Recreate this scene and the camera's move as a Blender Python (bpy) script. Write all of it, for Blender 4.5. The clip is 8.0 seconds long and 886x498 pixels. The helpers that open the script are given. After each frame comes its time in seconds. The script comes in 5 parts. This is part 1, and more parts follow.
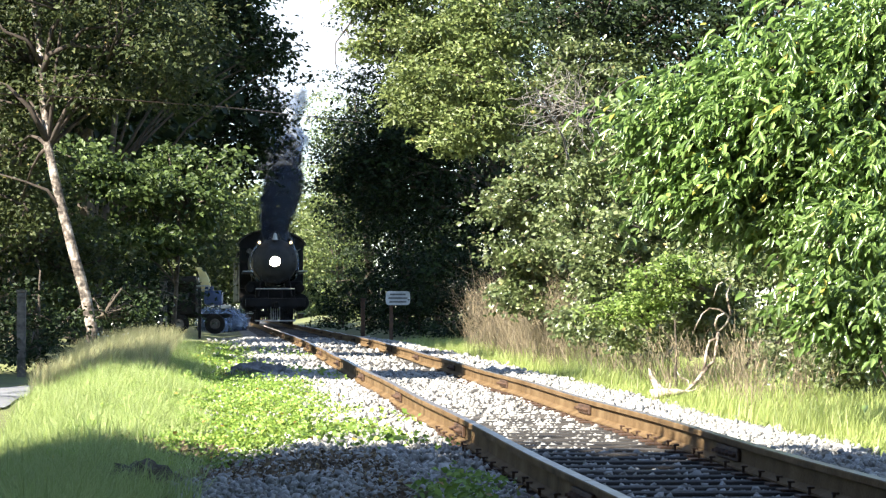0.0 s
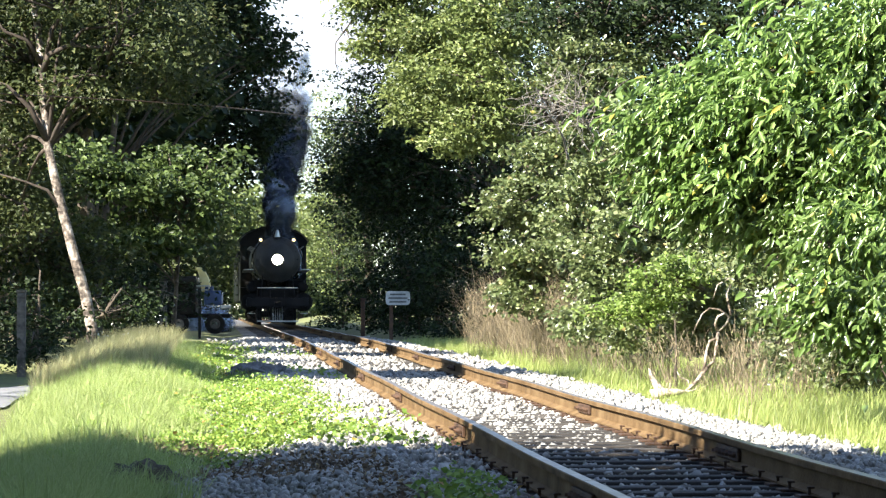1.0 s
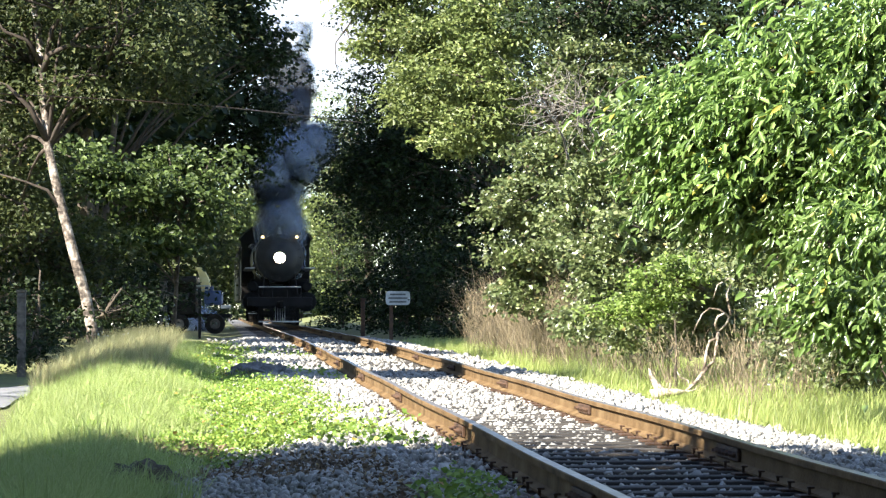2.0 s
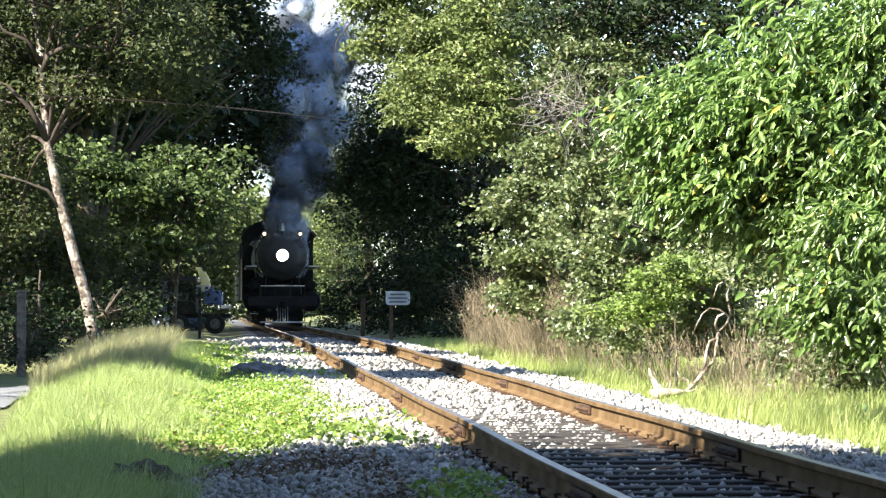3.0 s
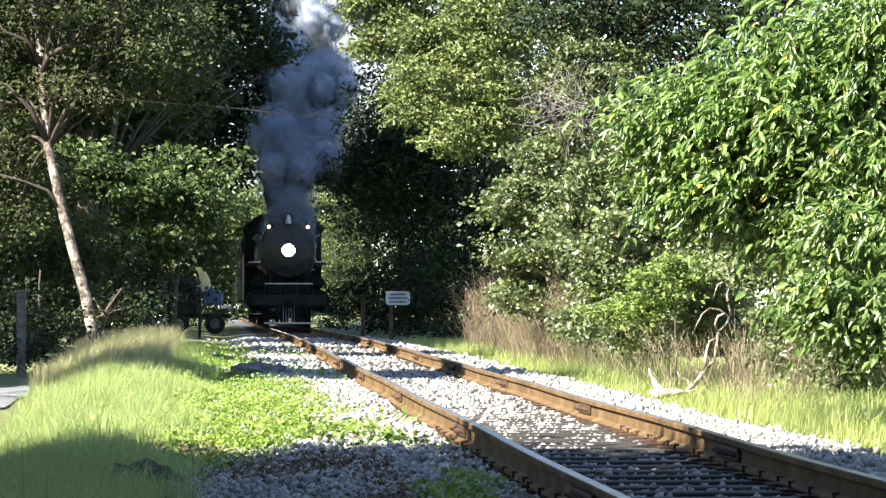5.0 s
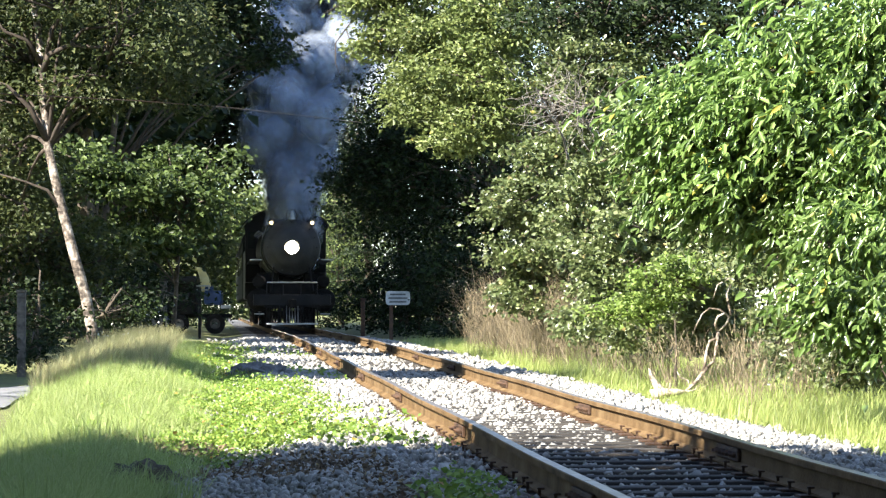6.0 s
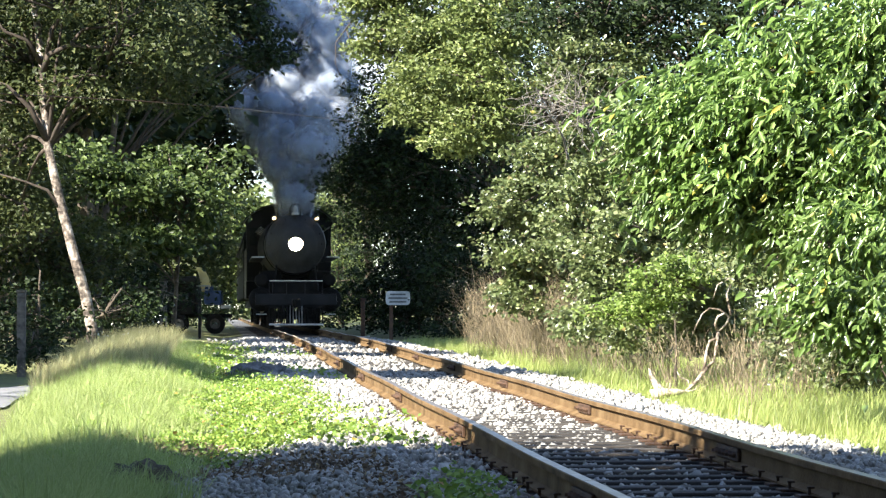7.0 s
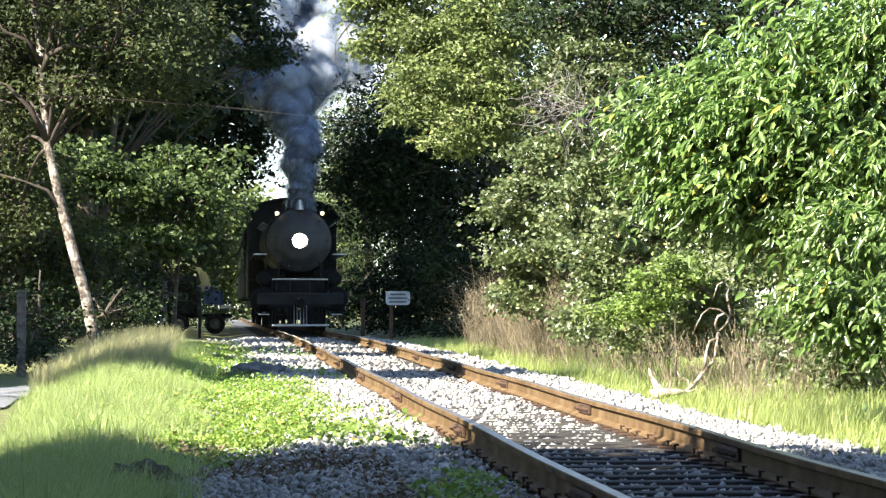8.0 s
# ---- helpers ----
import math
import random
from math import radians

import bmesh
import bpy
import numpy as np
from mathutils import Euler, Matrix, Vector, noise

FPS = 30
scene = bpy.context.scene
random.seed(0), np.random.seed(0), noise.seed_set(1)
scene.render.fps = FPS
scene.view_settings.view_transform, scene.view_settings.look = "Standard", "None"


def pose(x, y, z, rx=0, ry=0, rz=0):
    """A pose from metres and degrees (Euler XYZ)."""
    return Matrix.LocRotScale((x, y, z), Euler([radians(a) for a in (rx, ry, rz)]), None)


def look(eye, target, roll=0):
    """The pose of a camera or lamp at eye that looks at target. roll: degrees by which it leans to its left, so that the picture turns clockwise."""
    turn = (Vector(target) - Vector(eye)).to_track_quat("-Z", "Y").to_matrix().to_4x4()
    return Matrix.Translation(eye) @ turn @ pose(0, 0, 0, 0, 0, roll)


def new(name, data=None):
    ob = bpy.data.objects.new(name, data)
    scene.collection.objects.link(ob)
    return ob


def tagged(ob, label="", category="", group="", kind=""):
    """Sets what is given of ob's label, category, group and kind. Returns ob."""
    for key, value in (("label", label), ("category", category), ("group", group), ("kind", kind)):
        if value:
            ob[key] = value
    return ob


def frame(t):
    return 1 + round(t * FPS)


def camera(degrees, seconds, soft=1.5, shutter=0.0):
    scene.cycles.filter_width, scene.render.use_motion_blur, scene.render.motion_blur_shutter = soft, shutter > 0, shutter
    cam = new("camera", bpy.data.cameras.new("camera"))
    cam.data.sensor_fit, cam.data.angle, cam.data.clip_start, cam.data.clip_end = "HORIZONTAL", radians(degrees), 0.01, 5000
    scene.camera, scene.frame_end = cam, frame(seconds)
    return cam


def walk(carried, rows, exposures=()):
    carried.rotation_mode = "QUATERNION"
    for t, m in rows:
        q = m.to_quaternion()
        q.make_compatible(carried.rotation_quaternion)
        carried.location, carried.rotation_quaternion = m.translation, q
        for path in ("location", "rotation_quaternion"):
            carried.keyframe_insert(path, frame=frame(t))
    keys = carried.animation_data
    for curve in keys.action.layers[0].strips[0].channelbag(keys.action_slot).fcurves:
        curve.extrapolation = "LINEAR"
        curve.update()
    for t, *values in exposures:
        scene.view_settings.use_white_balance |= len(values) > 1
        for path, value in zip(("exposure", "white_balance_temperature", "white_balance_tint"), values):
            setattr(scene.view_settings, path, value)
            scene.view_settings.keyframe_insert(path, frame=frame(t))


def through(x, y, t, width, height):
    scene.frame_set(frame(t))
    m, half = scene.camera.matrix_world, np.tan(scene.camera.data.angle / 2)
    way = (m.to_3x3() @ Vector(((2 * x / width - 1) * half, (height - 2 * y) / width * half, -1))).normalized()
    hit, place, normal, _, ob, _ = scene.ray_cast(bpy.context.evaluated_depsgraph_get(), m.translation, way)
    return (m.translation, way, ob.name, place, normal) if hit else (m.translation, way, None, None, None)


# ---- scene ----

# ---- camera ----
EYE_Z = 0.62
cam = camera(14.9, 8.0, soft=1.3, shutter=0.5)
VIEW = look((0, 0, EYE_Z), (0, 100, EYE_Z + 1.817))
walk(cam, [(0, VIEW), (8.0, VIEW)])

# ---- world, sun, exposure ----
SUN_FROM = Vector((-0.72, -0.69, 0)).normalized()
SUN_EL = 40.0
wd = bpy.data.worlds.new("sky")
scene.world = wd
wd.use_nodes = True
wn, wl = wd.node_tree.nodes, wd.node_tree.links
wn.clear()
w_out, w_bg = wn.new("ShaderNodeOutputWorld"), wn.new("ShaderNodeBackground")
w_sky = wn.new("ShaderNodeTexSky")
w_sky.sky_type = "NISHITA"
w_sky.sun_disc = False
w_sky.sun_elevation = radians(SUN_EL)
w_sky.sun_rotation = math.atan2(SUN_FROM.x, SUN_FROM.y)
w_sky.dust_density = 0.3
w_sky.ozone_density = 3.0
w_sky.altitude = 1200
w_tc, w_noise, w_ramp, w_mix = (wn.new("ShaderNodeTexCoord"), wn.new("ShaderNodeTexNoise"),
                                wn.new("ShaderNodeValToRGB"), wn.new("ShaderNodeMix"))
w_mix.data_type = "RGBA"
w_noise.inputs["Scale"].default_value = 5.0
w_noise.inputs["Detail"].default_value = 8
w_ramp.color_ramp.elements[0].position = 0.54
w_ramp.color_ramp.elements[1].position = 0.72
wl.new(w_tc.outputs["Generated"], w_noise.inputs["Vector"])
wl.new(w_noise.outputs["Fac"], w_ramp.inputs["Fac"])
wl.new(w_ramp.outputs["Color"], w_mix.inputs["Factor"])
wl.new(w_sky.outputs["Color"], w_mix.inputs["A"])
w_mix.inputs["B"].default_value = (3.8, 4.1, 4.6, 1)
wl.new(w_mix.outputs["Result"], w_bg.inputs["Color"])
w_bg.inputs["Strength"].default_value = 0.076
wl.new(w_bg.outputs["Background"], w_out.inputs["Surface"])
sun_data = bpy.data.lights.new("sun", "SUN")
sun_data.energy = 4.65
sun_data.angle = radians(0.5)
sun_data.color = (1.0, 0.95, 0.85)
sun = new("sun", sun_data)
SUN_DIR = Vector((SUN_FROM.x * math.cos(radians(SUN_EL)), SUN_FROM.y * math.cos(radians(SUN_EL)), math.sin(radians(SUN_EL))))
sun.matrix_world = look(SUN_DIR * 60, (0, 0, 0))
scene.view_settings.exposure = 2.22


# ---- materials ----
def material(name):
    m = bpy.data.materials.new(name)
    m.use_nodes = True
    n, l = m.node_tree.nodes, m.node_tree.links
    return m, n, l, n["Principled BSDF"]


def ramp(n, stops):
    r = n.new("ShaderNodeValToRGB")
    e = r.color_ramp.elements
    while len(e) < len(stops):
        e.new(0.5)
    for k, (p, c) in enumerate(stops):
        e[k].position, e[k].color = p, (*c, 1)
    return r


def surface(name, stops, scale=8.0, rough=0.8, metal=0.0, bump=0.3, fine=60.0, by=None, depth=0.02, spec=0.5):
    """Two scales of noise choose the colour; the finer one gives relief. by: object or island randomness mixed in."""
    m, n, l, p = material(name)
    tc = n.new("ShaderNodeTexCoord")
    big, small = n.new("ShaderNodeTexNoise"), n.new("ShaderNodeTexNoise")
    big.inputs["Scale"].default_value, big.inputs["Detail"].default_value = scale, 6
    small.inputs["Scale"].default_value, small.inputs["Detail"].default_value = fine, 4
    l.new(tc.outputs["Object"], big.inputs["Vector"])
    l.new(tc.outputs["Object"], small.inputs["Vector"])
    add = n.new("ShaderNodeMath")
    add.operation = "MULTIPLY_ADD"
    l.new(small.outputs["Fac"], add.inputs[0])
    add.inputs[1].default_value = 0.5
    l.new(big.outputs["Fac"], add.inputs[2])
    sub = n.new("ShaderNodeMath")
    sub.operation = "SUBTRACT"
    l.new(add.outputs[0], sub.inputs[0])
    sub.inputs[1].default_value = 0.25
    src = sub.outputs[0]
    if by:
        node = n.new("ShaderNodeObjectInfo" if by == "object" else "ShaderNodeNewGeometry")
        mixv = n.new("ShaderNodeMath")
        mixv.operation = "MULTIPLY_ADD"
        l.new(node.outputs["Random" if by == "object" else "Random Per Island"], mixv.inputs[0])
        mixv.inputs[1].default_value = 0.55
        half = n.new("ShaderNodeMath")
        half.operation = "MULTIPLY"
        l.new(src, half.inputs[0])
        half.inputs[1].default_value = 0.45
        l.new(half.outputs[0], mixv.inputs[2])
        src = mixv.outputs[0]
    r = ramp(n, stops)
    l.new(src, r.inputs["Fac"])
    l.new(r.outputs["Color"], p.inputs["Base Color"])
    p.inputs["Roughness"].default_value = rough
    p.inputs["Metallic"].default_value = metal
    p.inputs["Specular IOR Level"].default_value = spec
    if bump:
        b = n.new("ShaderNodeBump")
        b.inputs["Strength"].default_value, b.inputs["Distance"].default_value = bump, depth
        l.new(small.outputs["Fac"], b.inputs["Height"])
        l.new(b.outputs["Normal"], p.inputs["Normal"])
    return m


def leaf_material(name, stops, through=0.35, rough=0.45, spec=0.5):
    m, n, l, p = material(name)
    g = n.new("ShaderNodeNewGeometry")
    r = ramp(n, stops)
    l.new(g.outputs["Random Per Island"], r.inputs["Fac"])
    tc, nz = n.new("ShaderNodeTexCoord"), n.new("ShaderNodeTexNoise")
    nz.inputs["Scale"].default_value, nz.inputs["Detail"].default_value = 0.9, 3
    l.new(tc.outputs["Object"], nz.inputs["Vector"])
    hs = n.new("ShaderNodeHueSaturation")
    hs.inputs["Saturation"].default_value = 0.95
    mul = n.new("ShaderNodeMapRange")
    mul.inputs["From Min"].default_value, mul.inputs["From Max"].default_value = 0.3, 0.7
    mul.inputs["To Min"].default_value, mul.inputs["To Max"].default_value = 0.75, 1.25
    l.new(nz.outputs["Fac"], mul.inputs["Value"])
    l.new(mul.outputs["Result"], hs.inputs["Value"])
    l.new(r.outputs["Color"], hs.inputs["Color"])
    l.new(hs.outputs["Color"], p.inputs["Base Color"])
    p.inputs["Roughness"].default_value = rough
    p.inputs["Specular IOR Level"].default_value = spec
    t, mix, out = n.new("ShaderNodeBsdfTranslucent"), n.new("ShaderNodeMixShader"), n["Material Output"]
    l.new(hs.outputs["Color"], t.inputs["Color"])
    mix.inputs["Fac"].default_value = through
    l.new(p.outputs["BSDF"], mix.inputs[1])
    l.new(t.outputs["BSDF"], mix.inputs[2])
    l.new(mix.outputs["Shader"], out.inputs["Surface"])
    return m


def glowing(name, colour, strength):
    m, n, l, p = material(name)
    p.inputs["Base Color"].default_value = (*colour, 1)
    p.inputs["Emission Color"].default_value = (*colour, 1)
    p.inputs["Emission Strength"].default_value = strength
    return m


def smoke_material(name, c0, c1):
    """Thin veils of smoke; the mesh's veil value says how much each hides."""
    m, n, l, p = material(name)
    tc, nz, oi, at = n.new("ShaderNodeTexCoord"), n.new("ShaderNodeTexNoise"), n.new("ShaderNodeObjectInfo"), n.new("ShaderNodeAttribute")
    at.attribute_name = "veil"
    nz.inputs["Scale"].default_value, nz.inputs["Detail"].default_value = 2.2, 4
    l.new(tc.outputs["Object"], nz.inputs["Vector"])
    r = ramp(n, [(0.0, c0), (1.0, c1)])
    l.new(oi.outputs["Random"], r.inputs["Fac"])
    dif, tr, tl, mix, mix2 = (n.new("ShaderNodeBsdfDiffuse"), n.new("ShaderNodeBsdfTransparent"),
                              n.new("ShaderNodeBsdfTranslucent"), n.new("ShaderNodeMixShader"), n.new("ShaderNodeMixShader"))
    l.new(r.outputs["Color"], dif.inputs["Color"])
    l.new(r.outputs["Color"], tl.inputs["Color"])
    mix2.inputs["Fac"].default_value = 0.5
    l.new(dif.outputs["BSDF"], mix2.inputs[1])
    l.new(tl.outputs["BSDF"], mix2.inputs[2])
    mr, mul = n.new("ShaderNodeMapRange"), n.new("ShaderNodeMath")
    mr.inputs["From Min"].default_value, mr.inputs["From Max"].default_value = 0.32, 0.68
    mr.inputs["To Min"].default_value, mr.inputs["To Max"].default_value = 0.35, 1.5
    l.new(nz.outputs["Fac"], mr.inputs["Value"])
    mul.operation = "MULTIPLY"
    mul.use_clamp = True
    l.new(mr.outputs["Result"], mul.inputs[0])
    l.new(at.outputs["Fac"], mul.inputs[1])
    l.new(mul.outputs[0], mix.inputs["Fac"])
    l.new(tr.outputs["BSDF"], mix.inputs[1])
    l.new(mix2.outputs["Shader"], mix.inputs[2])
    l.new(mix.outputs["Shader"], n["Material Output"].inputs["Surface"])
    return m


M_SOIL = surface("soil", [(0.25, (0.06, 0.055, 0.025)), (0.5, (0.12, 0.13, 0.04)), (0.75, (0.19, 0.20, 0.07))], 0.5, 0.95, bump=0.6, fine=9)
M_EARTH = surface("dark_earth", [(0.3, (0.03, 0.024, 0.017)), (0.7, (0.09, 0.072, 0.05))], 6, 0.95, bump=0.8, fine=30)
M_BED = surface("gravel_bed", [(0.3, (0.05, 0.048, 0.046)), (0.7, (0.20, 0.196, 0.19))], 1.2, 0.95, bump=0.8, fine=25, depth=0.03)
M_STONE = surface("limestone", [(0.05, (0.085, 0.079, 0.069)), (0.35, (0.255, 0.242, 0.218)), (0.7, (0.38, 0.365, 0.335)), (0.95, (0.55, 0.53, 0.49))], 4, 0.9, bump=0.3, fine=40, by="island")
M_STONE_ONE = surface("limestone_single", [(0.05, (0.10, 0.096, 0.09)), (0.4, (0.28, 0.27, 0.26)), (0.95, (0.58, 0.57, 0.54))], 4, 0.9, bump=0.3, fine=40, by="object")
M_TIE = surface("creosoted_wood", [(0.1, (0.014, 0.012, 0.010)), (0.5, (0.036, 0.031, 0.027)), (0.9, (0.08, 0.07, 0.06))], 3, 0.85, bump=0.6, fine=30, by="object")
M_RUST = surface("rusty_steel", [(0.25, (0.075, 0.046, 0.020)), (0.5, (0.13, 0.080, 0.037)), (0.75, (0.20, 0.135, 0.070))], 2.5, 0.85, bump=0.25, fine=45, spec=0.15)
M_RAILTOP = surface("worn_rail_head", [(0.3, (0.20, 0.15, 0.11)), (0.7, (0.42, 0.36, 0.31))], 4, 0.35, 0.8, bump=0.1, fine=60)
M_DARKRUST = surface("dark_rust", [(0.3, (0.035, 0.018, 0.010)), (0.7, (0.10, 0.05, 0.025))], 8, 0.8, bump=0.4, fine=60)
M_ROAD = surface("asphalt", [(0.3, (0.11, 0.11, 0.12)), (0.7, (0.22, 0.22, 0.22))], 0.8, 0.85, bump=0.3, fine=50)
M_BARK = surface("bark", [(0.3, (0.035, 0.026, 0.018)), (0.7, (0.12, 0.095, 0.07))], 3, 0.95, bump=0.9, fine=14, depth=0.05)
M_PALEBARK = surface("pale_bark", [(0.42, (0.045, 0.034, 0.027)), (0.52, (0.17, 0.135, 0.105)), (0.60, (0.33, 0.28, 0.235)), (0.74, (0.52, 0.465, 0.41))], 3.2, 0.85, bump=0.6, fine=18, depth=0.03)
M_DEADWOOD = surface("bleached_wood", [(0.36, (0.07, 0.05, 0.035)), (0.5, (0.24, 0.19, 0.14)), (0.68, (0.52, 0.46, 0.40))], 5, 0.85, bump=0.5, fine=40)
M_TWIG = surface("twig", [(0.3, (0.03, 0.022, 0.016)), (0.7, (0.08, 0.06, 0.045))], 5, 0.9, bump=0.2)
M_DEADTWIG = surface("grey_dead_twig", [(0.3, (0.09, 0.075, 0.065)), (0.7, (0.25, 0.225, 0.20))], 5, 0.9, bump=0.2)
# leaf colour darkened to stand in for deep shade in the wood
L_SHADEDARK = leaf_material("leaf_shade_dark", [(0, (0.008, 0.016, 0.005)), (0.6, (0.018, 0.032, 0.009)), (1, (0.034, 0.055, 0.013))], 0.2, 0.55, 0.2)
L_LEFT = leaf_material("leaf_olive", [(0, (0.032, 0.044, 0.014)), (0.6, (0.065, 0.085, 0.027)), (0.97, (0.11, 0.125, 0.042)), (1, (0.22, 0.17, 0.05))], 0.4, 0.5, 0.3)
L_MID = leaf_material("leaf_mid", [(0, (0.075, 0.10, 0.026)), (0.6, (0.145, 0.19, 0.050)), (0.985, (0.24, 0.28, 0.085)), (1, (0.42, 0.34, 0.07))], 0.35, 0.42, 0.45)
L_YELLOW = leaf_material("leaf_yellow_green", [(0, (0.10, 0.16, 0.025)), (0.6, (0.18, 0.27, 0.045)), (1, (0.28, 0.36, 0.08))], 0.4, 0.45, 0.4)
L_GREEN = leaf_material("leaf_green", [(0, (0.025, 0.045, 0.011)), (0.6, (0.065, 0.10, 0.024)), (1, (0.13, 0.18, 0.045))], 0.4, 0.45, 0.4)
L_PETAL = leaf_material("white_petal", [(0, (0.55, 0.55, 0.52)), (1, (0.75, 0.75, 0.70))], 0.3, 0.6)
L_VINE = leaf_material("leaf_greyish", [(0, (0.055, 0.080, 0.018)), (0.6, (0.12, 0.155, 0.052)), (0.985, (0.22, 0.25, 0.10)), (1, (0.36, 0.27, 0.10))], 0.3, 0.36, 0.6)
L_BRIGHT = leaf_material("leaf_bright", [(0, (0.075, 0.135, 0.028)), (0.6, (0.17, 0.27, 0.055)), (0.97, (0.26, 0.37, 0.11)), (1, (0.50, 0.42, 0.06))], 0.45, 0.31, 0.8)
L_FAR = leaf_material("leaf_sunny", [(0, (0.08, 0.11, 0.025)), (0.6, (0.14, 0.18, 0.045)), (1, (0.22, 0.25, 0.075))], 0.4)
L_GRASS = leaf_material("grass", [(0, (0.25, 0.32, 0.085)), (0.6, (0.34, 0.42, 0.125)), (1, (0.46, 0.52, 0.21))], 0.5, 0.5)
L_TURF = leaf_material("sunny_turf", [(0, (0.22, 0.28, 0.06)), (0.6, (0.36, 0.43, 0.11)), (1, (0.52, 0.55, 0.20))], 0.5, 0.5)
L_GRASSDRY = leaf_material("dry_grass", [(0, (0.25, 0.24, 0.10)), (0.6, (0.40, 0.38, 0.17)), (1, (0.52, 0.47, 0.25))], 0.4, 0.6)
L_COVER = leaf_material("ground_cover", [(0, (0.12, 0.21, 0.025)), (0.7, (0.23, 0.35, 0.04)), (0.97, (0.34, 0.44, 0.07)), (1, (0.45, 0.2, 0.04))], 0.35)
L_LITTER = leaf_material("fallen_leaf", [(0, (0.09, 0.065, 0.04)), (0.6, (0.19, 0.13, 0.08)), (0.95, (0.28, 0.21, 0.12)), (1, (0.4, 0.3, 0.1))], 0.1, 0.8)
L_WEED = leaf_material("dry_weed", [(0, (0.11, 0.083, 0.048)), (0.6, (0.22, 0.17, 0.10)), (1, (0.35, 0.28, 0.17))], 0.25, 0.8)
M_BLACK = surface("black_paint", [(0.3, (0.006, 0.005, 0.005)), (0.7, (0.016, 0.014, 0.013))], 2, 0.45, bump=0.1, fine=30, spec=0.3)
M_SOOT = surface("sooty_iron", [(0.3, (0.007, 0.006, 0.005)), (0.7, (0.020, 0.017, 0.015))], 3, 0.75, bump=0.2, fine=30, spec=0.2)
M_GRAPHITE = surface("graphite_paint", [(0.3, (0.035, 0.033, 0.031)), (0.7, (0.07, 0.067, 0.064))], 2, 0.55, 0.2, bump=0.1, fine=30)
M_STEEL = surface("bright_steel", [(0.3, (0.20, 0.20, 0.19)), (0.7, (0.38, 0.38, 0.36))], 4, 0.4, 0.9, bump=0.1)
M_WHITE = surface("white_paint", [(0.3, (0.40, 0.39, 0.36)), (0.7, (0.62, 0.61, 0.57))], 3, 0.6, bump=0.1)
M_BRASS = surface("polished_bell_metal", [(0.3, (0.60, 0.56, 0.46)), (0.7, (0.80, 0.76, 0.66))], 4, 0.3, 0.7, bump=0.05)
M_COACH = surface("dark_green_coach_paint", [(0.3, (0.006, 0.008, 0.006)), (0.7, (0.013, 0.017, 0.012))], 1.5, 0.75, bump=0.05, spec=0.15)
M_GLASS = surface("dark_glass", [(0.3, (0.01, 0.012, 0.014)), (0.7, (0.02, 0.024, 0.026))], 2, 0.08, bump=0)
M_SIGN = surface("weathered_sign_white", [(0.3, (0.36, 0.37, 0.36)), (0.7, (0.55, 0.55, 0.53))], 5, 0.7, bump=0.1)
M_SIGNTEXT = surface("faded_sign_lettering", [(0.3, (0.08, 0.08, 0.08)), (0.7, (0.15, 0.15, 0.14))], 5, 0.7, bump=0)
# yellow paint lightened to stand in for sun on the chute
M_YELLOW = surface("yellow_paint_sun_raised", [(0.3, (0.78, 0.62, 0.22)), (0.7, (0.88, 0.78, 0.42))], 3, 0.5, bump=0.1)
M_BLUE = surface("blue_paint", [(0.3, (0.02, 0.04, 0.12)), (0.7, (0.05, 0.09, 0.22))], 3, 0.5, bump=0.1)
M_POST = surface("grey_post_wood", [(0.3, (0.06, 0.052, 0.045)), (0.7, (0.17, 0.15, 0.13))], 5, 0.9, bump=0.5, fine=20)
M_LAMP = glowing("lit_headlight", (1.0, 0.86, 0.60), 60.0)
M_MARKER = glowing("lit_marker_lens", (1.0, 0.72, 0.36), 1.5)
# real smoke and steam tones, plus blue for shade and white for sun
M_SMOKEDARK = smoke_material("coal_smoke", (0.10, 0.112, 0.135), (0.15, 0.165, 0.195))
M_SMOKEMID = smoke_material("grey_smoke_shade_tint", (0.44, 0.50, 0.60), (0.52, 0.58, 0.68))
M_SMOKEPALE = smoke_material("white_steam_sun_tint", (0.58, 0.62, 0.68), (0.66, 0.70, 0.76))


# ---- mesh helpers ----
def mesh_of(bm, mat, smooth=False):
    me = bpy.data.meshes.new("mesh")
    bm.to_mesh(me)
    bm.free()
    me.materials.append(mat)
    if smooth:
        me.polygons.foreach_set("use_smooth", [True] * len(me.polygons))
    return me


def part(name, bm, mat, parent, label="", smooth=False, m=None):
    """One mesh object under a thing or part. bm may be a bmesh or a finished mesh."""
    me = bm if isinstance(bm, bpy.types.Mesh) else mesh_of(bm, mat, smooth)
    ob = new(name, me)
    ob.parent = parent
    if m is not None:
        ob.matrix_basis = m
    return tagged(ob, label)


def box(bm, c, size, bevel=0.0, turn=None):
    r = bmesh.ops.create_cube(bm, size=1.0)
    vs = r["verts"]
    mt = Matrix.Translation(c) @ (turn or Matrix.Identity(4)) @ Matrix.Diagonal((*size, 1))
    bmesh.ops.transform(bm, matrix=mt, verts=vs)
    if bevel:
        es = list({e for v in vs for e in v.link_edges})
        bmesh.ops.bevel(bm, geom=es, offset=bevel, segments=2, affect="EDGES", profile=0.5)
    return bm


